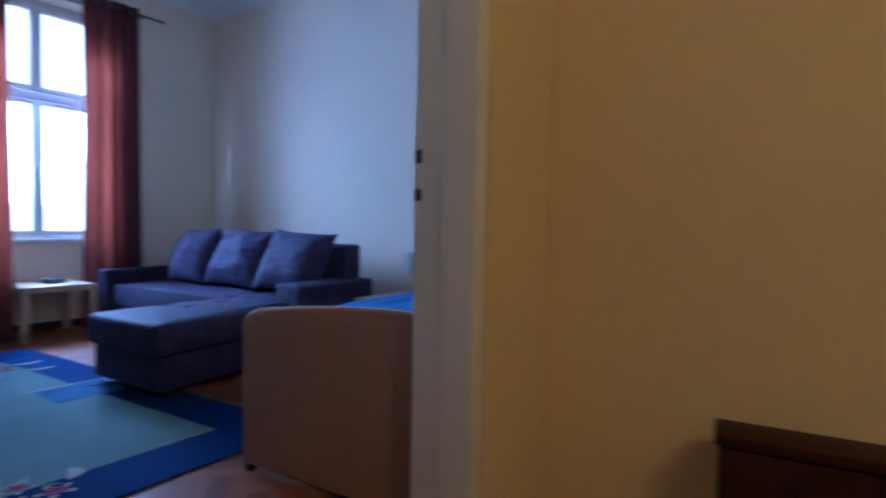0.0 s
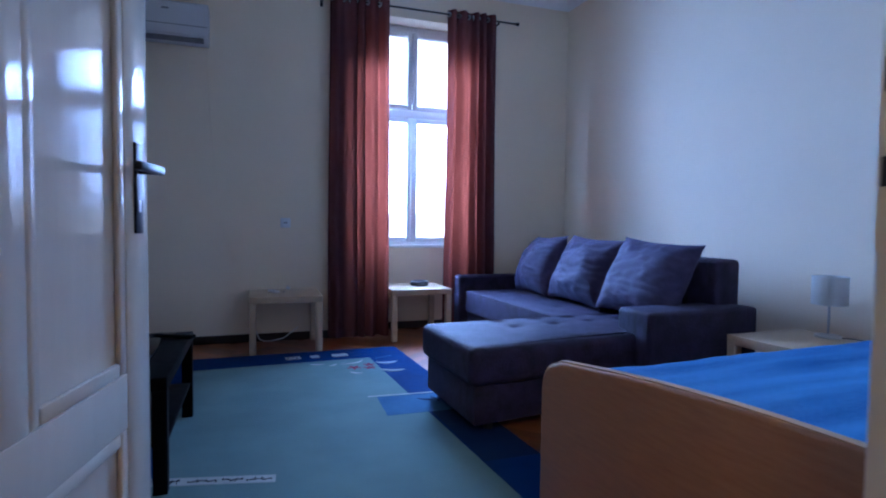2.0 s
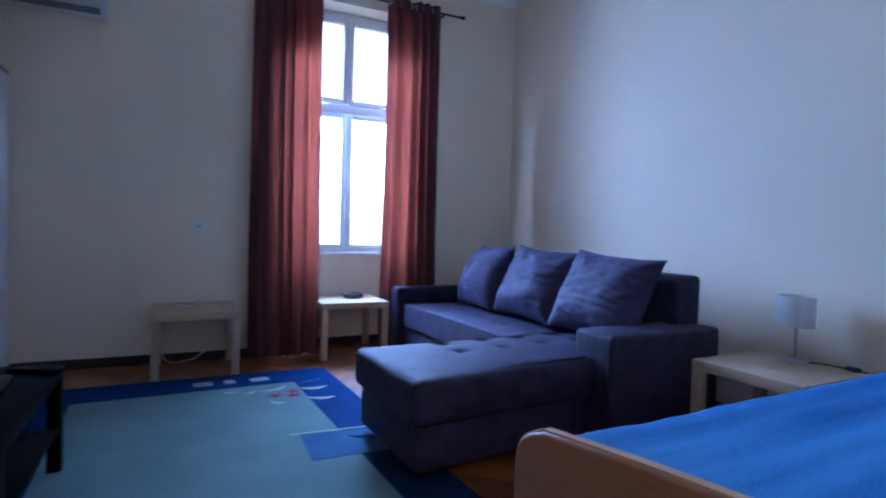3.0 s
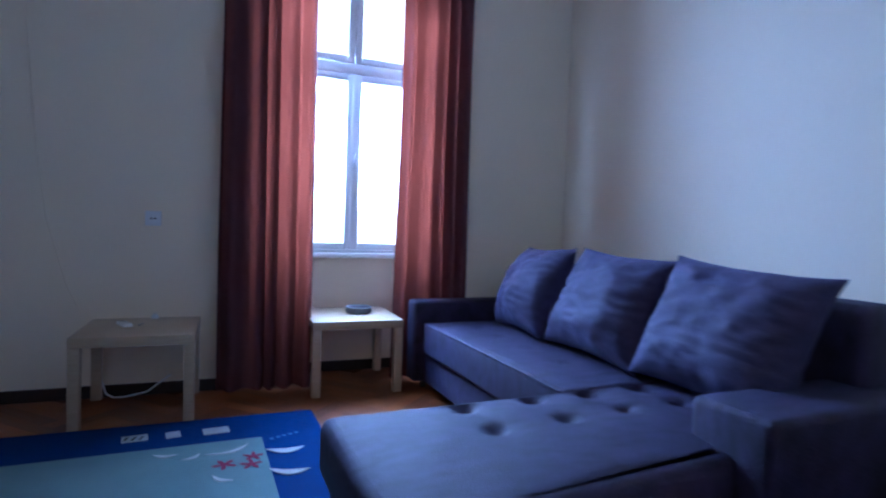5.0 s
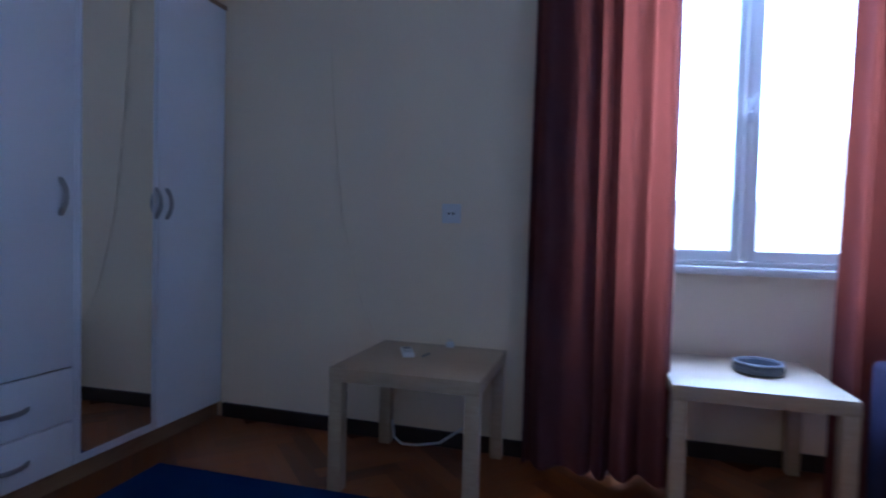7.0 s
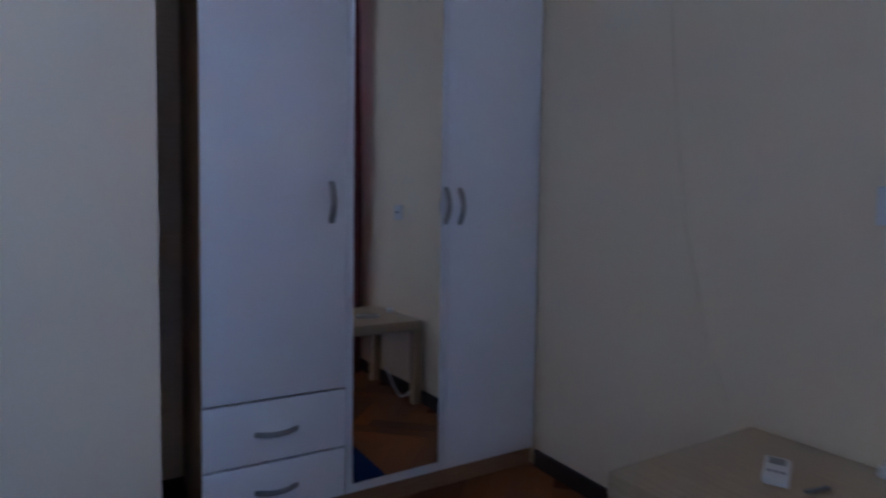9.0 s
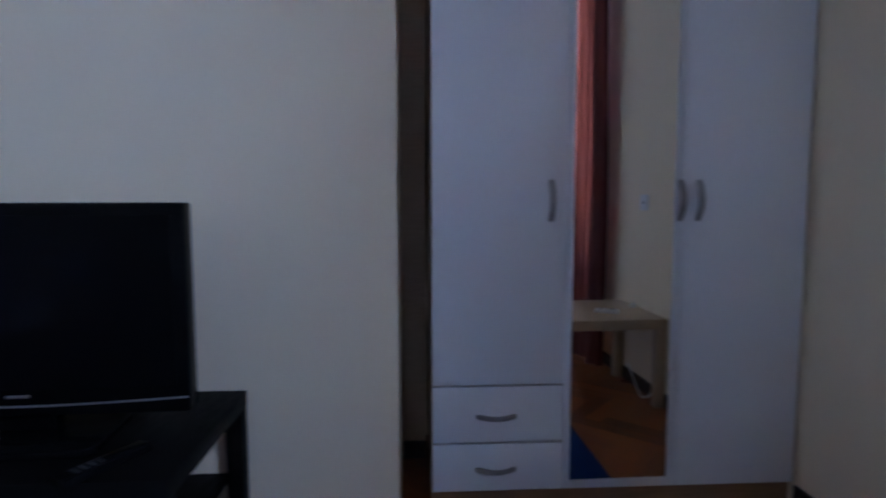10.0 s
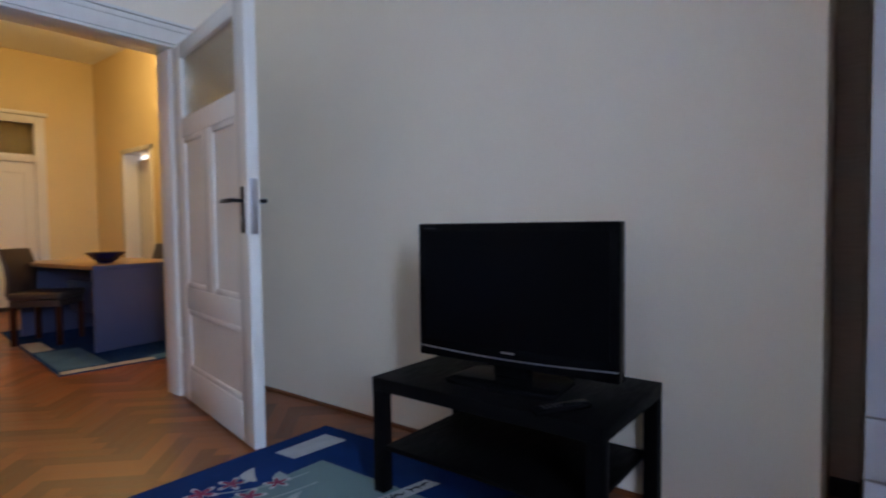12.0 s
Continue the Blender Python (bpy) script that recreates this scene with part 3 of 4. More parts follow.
def build_table_clutter():
    a = thing("ashtray", pose(2.02, 5.17, 0.45), "round dark grey glass ashtray on the side table", "ashtray")
    part("bowl", bm_lathe([(0.0, 0.001), (0.074, 0.001), (0.082, 0.006), (0.085, 0.028), (0.083, 0.036), (0.074, 0.038), (0.070, 0.034), (0.066, 0.012), (0.0, 0.008)], n=40), M_ASH, a)
    part("rim", bm_lathe([(0.0835, 0.0385), (0.0835, 0.043), (0.079, 0.045), (0.074, 0.043), (0.074, 0.0385), (0.0835, 0.0385)], n=40), M_GREYPLASTIC, a, "grey worn rim")
    for z in (0.013, 0.024):
        part("rib", bm_lathe([(0.0845, z - 0.002), (0.0872, z - 0.001), (0.0872, z + 0.001), (0.0850, z + 0.002)], n=40), M_ASH, a)
    r = thing("remote_control", pose(0.715, 4.957, 0.45, 0, 0, 25), "small white air conditioner remote control on the side table", "remote control")
    part("case", bm_box(-0.024, -0.062, 0.0005, 0.024, 0.062, 0.019, 0.006), M_WHITEPLASTIC, r)
    part("display", bm_box(-0.016, 0.012, 0.0192, 0.016, 0.048, 0.0202), M_GREYPLASTIC, r)
    for i in range(3):
        part("button", bm_box(-0.016 + 0.012 * i, -0.036, 0.0192, -0.008 + 0.012 * i, -0.024, 0.0212, 0.001), M_GREYPLASTIC, r)
    single("pen", bm_tube([(0.788, 4.925, 0.455), (0.800, 4.985, 0.455)], 0.004, 8), M_GREYPLASTIC, "small dark pencil stub on the side table", "pencil")
    p = thing("cable_plug", pose(0.838, 5.155, 0.45, 0, 0, 20), "white plug lying on the side table", "plug")
    part("body", bm_cyl(0, 0, 0.0005, 0.022, 0.02, 0.016, 20, 0.003), M_WHITEPLASTIC, p)
    part("prong", bm_tube([(-0.006, 0.0, 0.022), (-0.006, 0.0, 0.036)], 0.0025), M_STEEL, p)
    part("prong", bm_tube([(0.006, 0.0, 0.022), (0.006, 0.0, 0.036)], 0.0025), M_STEEL, p)
    pts = [(0.92, 5.172, 0.115), (0.80, 5.165, 0.026), (0.70, 5.14, 0.012), (0.64, 5.125, 0.016), (0.60, 5.14, 0.035), (0.575, 5.172, 0.10)]
    fine = []
    for i in range(len(pts) - 1):
        for k in range(6):
            t = k / 6
            fine.append(tuple(Vector(pts[i]).lerp(Vector(pts[i + 1]), t)))
    single("floor_cable", bm_tube(fine + [pts[-1]], 0.005), M_WHITEPLASTIC, "white cable looping on the floor under the side table", "cable")
    s = thing("wall_socket", pose(0.818, 5.1995, 1.022), "square white wall socket on the window wall", "socket")
    part("plate", bm_box(-0.042, -0.011, -0.042, 0.042, 0, 0.042, 0.004), M_WHITEPLASTIC, s)
    part("well", bm_move(bm_lathe([(0.0, 0.0), (0.018, 0.0), (0.020, 0.004), (0.0205, 0.0045)], n=24), pose(0, -0.0118, 0.0, -90, 0, 0)), M_WHITEPLASTIC, s)
    for dx in (-0.009, 0.009):
        part("pin_hole", bm_move(bm_cyl(0, 0, -0.001, 0.001, 0.0055, n=12), pose(dx, -0.0132, 0, 90, 0, 0)), M_DARK, s)
    ac = thing("air_conditioner", pose(-0.60, 5.1995, 2.44), "white split air conditioner unit high on the window wall", "air conditioner")
    w, d, h = 0.825, 0.20, 0.29
    prof = [(0, 0.0), (-0.10, 0.0), (-0.165, 0.03), (-0.198, 0.085), (-0.205, 0.20), (-0.19, 0.265), (-0.15, h), (0, h)]
    part("body", bm_profile(prof, "x", 0, w, 0.006), M_WHITEPLASTIC, ac)
    part("flap", bm_move(bm_box(0.03, -0.075, -0.004, w - 0.03, 0.0, 0.004, 0.002), pose(0, -0.103, 0.004, -26, 0, 0)), M_WHITEPLASTIC, ac)
    part("outlet", bm_move(bm_box(0.035, -0.062, -0.012, w - 0.035, -0.01, -0.0045), pose(0, -0.10, 0.0, -24, 0, 0)), M_GREYPLASTIC, ac, "dark outlet slot")
    part("seam", bm_box(0.004, -0.206, 0.094, w - 0.004, -0.2005, 0.098), M_GREYPLASTIC, ac)
    part("badge", bm_box(0.50, -0.2082, 0.205, 0.55, -0.2056, 0.217), M_GREYPLASTIC, ac, "small grey badge")
    drop = [(0.20, 5.194, 2.45), (0.215, 5.194, 2.0), (0.245, 5.194, 1.5), (0.30, 5.194, 1.0), (0.40, 5.194, 0.62), (0.52, 5.192, 0.36), (0.575, 5.190, 0.12)]
    fine = []
    for i in range(len(drop) - 1):
        for k in range(5):
            fine.append(tuple(Vector(drop[i]).lerp(Vector(drop[i + 1]), k / 5)))
    single("wall_cable", bm_tube(fine + [drop[-1]], 0.0022), M_WALL, "painted-over cable hanging down the wall from the air conditioner", "cable")


build_table_clutter()


# ---- the corner sofa ----
def bm_cushion(x0, y0, z0, x1, y1, z1, r, crown=0.012, nx=10, ny=10, dimples=(), dip=0.02, seed=0):
    """A padded block: rounded edges, a crowned top, dimples where buttons pull it in."""
    bm = bm_box(x0, y0, z0, x1, y1, z1, r, 3)
    top = [f for f in bm.faces if f.normal.z > 0.99]
    edges = {e for f in top for e in f.edges}
    bmesh.ops.delete(bm, geom=top, context="FACES_ONLY")
    a0, a1, b0, b1 = x0 + r, x1 - r, y0 + r, y1 - r
    grid = []
    for j in range(ny + 1):
        row = []
        for i in range(nx + 1):
            u, v = i / nx, j / ny
            x, y = a0 + (a1 - a0) * u, b0 + (b1 - b0) * v
            z = z1 + crown * math.sin(math.pi * u) ** 0.6 * math.sin(math.pi * v) ** 0.6
            for px, py in dimples:
                d2 = (x - px) ** 2 + (y - py) ** 2
                z -= dip * math.exp(-d2 / 0.0012) + dip * 0.45 * math.exp(-d2 / 0.010)
            edge = min(u, 1 - u, v, 1 - v)
            if edge > 0:
                z += 0.004 * noise.noise(Vector((x * 5 + seed, y * 5, 0)))
            else:
                z = z1
            row.append(bm.verts.new((x, y, z)))
        grid.append(row)
    for j in range(ny):
        for i in range(nx):
            bm.faces.new((grid[j][i], grid[j][i + 1], grid[j + 1][i + 1], grid[j + 1][i]))
    bmesh.ops.recalc_face_normals(bm, faces=bm.faces[:])
    return bm


def bm_pillow(w, h, t, seed):
    """A loose stuffed cushion: square with pinched corners, belly and creases. Lies in x (width), z (height), bulges in y."""
    n = 40
    bm = bmesh.new()
    sides = []
    for s in (1, -1):
        rows = []
        for j in range(n + 1):
            row = []
            for i in range(n + 1):
                u, v = 2 * i / n - 1, 2 * j / n - 1
                cu, cv = u * (1 - 0.095 * (1 - abs(v) ** 2.0)), v * (1 - 0.085 * (1 - abs(u) ** 2.0))
                edge = max(abs(u), abs(v))
                belly = max(0.0, 1 - abs(u) ** 2.8) ** 0.62 * max(0.0, 1 - abs(v) ** 2.8) ** 0.62
                x, z = cu * w / 2, cv * h / 2
                crease = 0.018 * noise.noise(Vector((u * 2.2 + seed, v * 2.2, s * 3))) + 0.016 * (0.3 + edge) * (0.5 - abs(noise.noise(Vector((u * 2.5 + seed, v * 6, s)))) * 2)
                rad = (math.sin(math.atan2(v, u) * 17 + seed) + 0.6 * math.sin(math.atan2(v, u) * 31 + 2 * seed)) * 0.007 * edge ** 4
                y = s * belly * (t / 2 * (1 - 0.12 * v) + crease + rad)
                row.append((x, y + 0.012 * math.sin(seed + 2 * u) * (1 - edge), z))
            rows.append(row)
        sides.append(rows)
    front = [[bm.verts.new(p) for p in row] for row in sides[0]]
    back = [[front[j][i] if j in (0, n) or i in (0, n) else bm.verts.new(sides[1][j][i]) for i in range(n + 1)] for j in range(n + 1)]
    for g in (front, back):
        for j in range(n):
            for i in range(n):
                bm.faces.new((g[j][i], g[j][i + 1], g[j + 1][i + 1], g[j + 1][i]))
    bmesh.ops.recalc_face_normals(bm, faces=bm.faces[:])
    return bm


SOFA = pose(3.555, 2.69, 0, 0, 0, 2.2)   # local +y along the wall, local -x into the room


def build_sofa():
    s = thing("corner_sofa", SOFA, "dark plum-grey velour corner sofa with a tufted chaise", "sofa")
    L = 2.36
    part("base", bm_box(-1.09, 0.225, 0.055, -0.222, 2.218, 0.235, 0.012), M_SOFA, s)
    def skew(bm):
        """The chaise stands a little askew: its near side runs in behind the arm."""
        for v in bm.verts:
            s1 = min(max((v.co.x + 2.03) / 1.0, 0.0), 1.0)
            v.co.y += (0.025 + 0.10 * s1) * (1 - min(max(v.co.y, 0.0) / 0.752, 1.0))
        return bm

    part("chaise_base", skew(bm_join(bm_box(-1.995, 0.030, 0.055, -1.092, 0.728, 0.250, 0.014), bm_box(-1.10, 0.014, 0.056, -1.015, 0.2235, 0.2495))), M_SOFA, s)
    dim = [(x, y) for x in (-1.56, -1.30, -1.05, -0.80) for y in (0.43, 0.66)]
    part("chaise_cushion", skew(bm_cushion(-2.03, 0.0, 0.252, -0.41, 0.752, 0.440, 0.040, 0.022, 100, 42, dim, 0.026, 1)), M_SOFA, s, "tufted chaise cushion", 60)
    # the near arm stands on the chaise side, so that the cushion is cut round it by a shorter arm
    dim2 = [(x, y) for x in (-0.86, -0.60) for y in (1.12, 1.40, 1.68, 1.96)]
    part("seat_cushion", bm_cushion(-1.112, 0.757, 0.238, -0.41, 2.217, 0.432, 0.026, 0.014, 48, 80, dim2, 0.010, 2), M_SOFA, s, "seat cushion", 60)
    part("seat_piping", bm_tube([(-1.106, 0.78, 0.424), (-1.108, 1.4, 0.426), (-1.106, 2.20, 0.424)], 0.006), M_SOFA, s)
    part("arm", bm_box(-1.015, -0.010, 0.055, -0.220, 0.255, 0.568, 0.026, 4), M_SOFA, s, smooth=60)
    part("arm", bm_box(-1.165, 2.222, 0.055, -0.220, L, 0.565, 0.026, 4), M_SOFA, s, smooth=60)
    part("backrest", bm_box(-0.405, 0.12, 0.055, -0.217, 2.14, 0.835, 0.03, 4), M_SOFA, s, smooth=60)
    for x, y in ((-1.88, 0.14), (-1.88, 0.62), (-1.12, 0.12), (-1.06, 2.31), (-0.28, 2.30), (-0.28, 0.06)):
        part("foot", bm_cyl(x, y, 0, 0.0545, 0.022, 0.026, 14), M_FOOT, s)
    for i, (y, w, h, tilt, roll, dx, yaw, dz) in enumerate(((0.48, 0.66, 0.54, 26, 3, -0.61, 3, 0.02), (1.12, 0.66, 0.54, 25, 2, -0.61, 1, 0.02), (1.76, 0.62, 0.53, 24, -2, -0.61, -8, 0.02))):
        m = SOFA @ pose(dx, y, 0.445 + h / 2 * math.cos(radians(tilt)) - 0.012 + dz, 0, 0, -90 + yaw) @ pose(0, 0, 0, -tilt, roll, 0)
        single("throw_cushion", bm_pillow(w, h, 0.29, i * 7 + 2), M_PILLOW, "large dark plum-grey velour cushion leaning on the sofa back", "cushion", "cushions on the sofa", smooth=80, m=m)


build_sofa()


# ---- the bed ----
def build_bed():
    m = pose(1.33, 1.63, 0, 0, 0, 3.2)     # local +x along the bed, local -y towards the door wall
    bed = thing("bed", m, "beech laminate bed with an arched footboard and blue cover", "bed")
    W, LEN = 0.875, 2.02

    def arch(top, drop, r, n=18):
        pts = [(0.0, 0.03), (0.0, top - drop - r)]
        pts += [(-r + r * math.cos(a), top - drop - r + r * math.sin(a)) for a in [i * math.pi / 2 / 8 for i in range(1, 8)]]
        for i in range(n + 1):
            u = i / n
            pts.append((-r - u * (W - 2 * r), top - drop + drop * math.sin(math.pi * (0.04 + 0.46 * u)) - 0.0))
        pts += [(-W, pts[-1][1] + 0.002), (-W, 0.03)]
        return pts

    part("footboard", bm_profile(arch(0.715, 0.06, 0.085), "x", 0, 0.034, 0.010), M_BEECH, bed, "arched beech footboard", 50)
    part("edge_band", bm_move(bm_profile(arch(0.715, 0.06, 0.085), "x", 0.007, 0.027), pose(0, 0.0022, 0.0024)), M_BEECHEDGE, bed, "paler beech edge band", 50)
    part("headboard", bm_profile(arch(0.86, 0.05, 0.085), "x", LEN - 0.034, LEN, 0.010), M_BEECH, bed, smooth=50)
    part("side_rail", bm_box(0.036, -0.030, 0.14, LEN - 0.036, -0.004, 0.36, 0.005), M_BEECH, bed)
    part("side_rail", bm_box(0.036, -W + 0.004, 0.14, LEN - 0.036, -W + 0.030, 0.36, 0.005), M_BEECH, bed)
    part("slat_base", bm_box(0.04, -W + 0.034, 0.24, LEN - 0.04, -0.034, 0.27), M_BEECH, bed)
    for x in (0.004, LEN - 0.03):
        for y in (-0.05, -W + 0.02):
            part("foot", bm_box(x, y, 0, x + 0.026, y + 0.03, 0.0295), M_FOOT, bed)
    single("mattress", bm_box(0.042, -W + 0.034, 0.272, LEN - 0.042, -0.034, 0.592, 0.035, 4), M_MATTRESS, "white mattress under the blue bedcover", "mattress", smooth=60, m=m)
    # the cover: a draped sheet with soft ridges
    bm = bmesh.new()
    nx, ny = 60, 36
    grid = []
    for i in range(nx + 1):
        row = []
        for j in range(ny + 1):
            u, v = i / nx, j / ny
            x = 0.040 + u * (LEN - 0.08)
            s = v * (W + 0.30) - 0.15
            if s < 0.02:
                y, z = 0.004 + 0.006 * math.sin(9 * u + 2), 0.615 - 0.03 + (s - 0.02) * 1.0
            elif s > W - 0.02:
                y, z = -W + 0.002, 0.615 - 0.03 - (s - W + 0.02)
            else:
                y = 0.01 - s * (W + 0.0) / W
                lip = min(s - 0.02, W - 0.02 - s)
                z = 0.615 - 0.03 * math.exp(-lip / 0.02)
            z += 0.006 * noise.noise(Vector((u * 7, v * 5, 0))) + 0.003 * noise.noise(Vector((u * 22, v * 6, 2)))
            row.append(bm.verts.new((x, max(y, -W + 0.001), z)))
        grid.append(row)
    for i in range(nx):
        for j in range(ny):
            bm.faces.new((grid[i][j], grid[i + 1][j], grid[i + 1][j + 1], grid[i][j + 1]))
    ext = bmesh.ops.extrude_face_region(bm, geom=bm.faces[:])
    for g in ext["geom"]:
        if isinstance(g, bmesh.types.BMVert):
            g.co.z += 0.006
    bmesh.ops.recalc_face_normals(bm, faces=bm.faces[:])
    cover = thing("bedcover", m, "bright blue woven bedcover spread over the mattress", "bedcover")
    part("cloth", bm, M_BLANKET, cover, smooth=80)
    hem = [(0.042 + (LEN - 0.084) * i / 40, 0.007 + 0.006 * math.sin(9 * i / 40 + 2), 0.420) for i in range(41)]
    part("hem", bm_tube(hem, 0.006), M_BLANKET, cover, "rolled blue hem")


build_bed()


def build_lamp():
    l = thing("table_lamp", pose(3.45, 2.345, 0.4505), "small lamp with white drum shade on the bedside table", "lamp")
    part("base", bm_lathe([(0.0, 0.0), (0.062, 0.0), (0.064, 0.004), (0.060, 0.012), (0.012, 0.018), (0.0, 0.019)], n=36), M_STEEL, l, "round brushed steel base")
    part("stem", bm_cyl(0, 0, 0.018, 0.235, 0.0055, n=14), M_STEEL, l, "thin steel stem")
    part("shade", bm_lathe([(0.082, 0.175), (0.084, 0.175), (0.084, 0.325), (0.082, 0.325), (0.082, 0.175)], n=40), M_SHADE, l, "white drum shade")
    part("socket", bm_cyl(0, 0, 0.235, 0.28, 0.016, n=16), M_WHITEPLASTIC, l)
    pts = [(3.47, 2.29, 0.455), (3.50, 2.25, 0.456), (3.515, 2.18, 0.4555), (3.52, 2.10, 0.455), (3.53, 2.06, 0.4545)]
    c = thing("lamp_cable", pose(0, 0, 0), "thin black lamp cable with an inline switch on the bedside table", "cable")
    part("cable", bm_tube(pts, 0.0035), M_FOOT, c)
    part("switch", bm_box(3.503, 2.085, 0.4505, 3.535, 2.145, 0.470, 0.006), M_FOOT, c, "black inline switch")


build_lamp()


# ---- wardrobe ----
def build_wardrobe():
    x1, y0, y1, zt = -0.335, 3.965, 5.188, 1.985
    w = thing("wardrobe", pose(0, 0, 0), "tall white three-door wardrobe with a mirror door and two drawers", "wardrobe")
    xb = x1 - 0.57
    xf = x1 - 0.020
    part("side", bm_box(xb, y0, 0, xf, y0 + 0.018, zt - 0.002, 0.001), M_CARCASS, w, "brown beech-effect side panel")
    part("side", bm_box(xb, y1 - 0.018, 0, xf, y1, zt - 0.002, 0.001), M_CARCASS, w)
    part("top", bm_box(xb, y0 - 0.004, zt - 0.0015, x1 + 0.004, y1 + 0.003, zt + 0.018, 0.001), M_CARCASS, w, "brown beech-effect top board")
    part("back", bm_box(xb, y0 + 0.0185, 0.08, xb + 0.006, y1 - 0.0185, zt - 0.003), M_CARCASS, w)
    part("plinth", bm_box(xf - 0.030, y0 + 0.0185, 0, xf - 0.012, y1 - 0.0185, 0.072), M_CARCASS, w, "brown beech-effect plinth")
    part("bottom", bm_box(xb + 0.007, y0 + 0.0185, 0.073, xf, y1 - 0.0185, 0.089), M_CARCASS, w)
    part("divider", bm_box(xb + 0.007, 4.388, 0.09, xf, 4.404, zt - 0.003), M_CARCASS, w)
    za, zb = 0.078, zt - 0.004
    xd = xf + 0.001

    def handle(parent, y, z, vertical):
        n = 12
        arc = [(i / n * 2 - 1, 0.028 * (1 - (i / n * 2 - 1) ** 2)) for i in range(n + 1)]
        ring = [(t * 0.066, x1 + 0.0006 + out) for t, out in arc] + [(t * 0.060, x1 + 0.0006 + max(out - 0.005, 0.0)) for t, out in arc[-2:0:-1]]
        bm = bm_prism(ring, -0.010, 0.010, 0.002)
        for v in bm.verts:
            along, out, across = v.co
            v.co = (out, y + across, z + along) if vertical else (out, y + along, z + across * 0.8)
        bmesh.ops.recalc_face_normals(bm, faces=bm.faces[:])
        part("handle", bm, M_HANDLE, parent, "curved grey metal handle")

    d = part("door", bm_box(xd, y0 + 0.001, 0.435, x1, 4.395, zb, 0.0015), M_WARDROBE, w, "white laminate door")
    handle(d, 4.345, 1.03, True)
    for z0, z1 in ((0.243, 0.428), (za, 0.236)):
        dr = part("drawer_front", bm_box(xd, y0 + 0.001, z0, x1, 4.395, z1, 0.0015), M_WARDROBE, w, "white laminate drawer front")
        handle(dr, 4.175, (z0 + z1) / 2 - 0.005, False)
    dm = part("door", bm_box(xd, 4.398, za, x1, 4.775, zb, 0.0015), M_WARDROBE, w, "white laminate door with a tall mirror")
    pane = bm_prism([(x1 + 0.0002, 4.416), (x1 + 0.0112, 4.416), (x1 + 0.0042, 4.742), (x1 + 0.0002, 4.742)], 0.114, 1.92)
    part("mirror", pane, M_MIRROR, dm, "tall mirror pane", None)
    part("mirror_bead", bm_join(bm_box(x1 + 0.0001, 4.408, 0.106, x1 + 0.006, 4.4155, 1.928, 0.001), bm_box(x1 + 0.0001, 4.7425, 0.106, x1 + 0.006, 4.750, 1.928, 0.001),
                                bm_box(x1 + 0.0001, 4.4155, 0.106, x1 + 0.006, 4.7425, 0.1135, 0.001), bm_box(x1 + 0.0001, 4.4155, 1.9205, x1 + 0.006, 4.7425, 1.928, 0.001)), M_WARDROBE, dm)
    handle(dm, 4.7625, 1.03, True)
    d3 = part("door", bm_box(xd, 4.778, za, x1, y1 - 0.001, zb, 0.0015), M_WARDROBE, w, "white laminate door")
    handle(d3, 4.822, 1.03, True)


build_wardrobe()


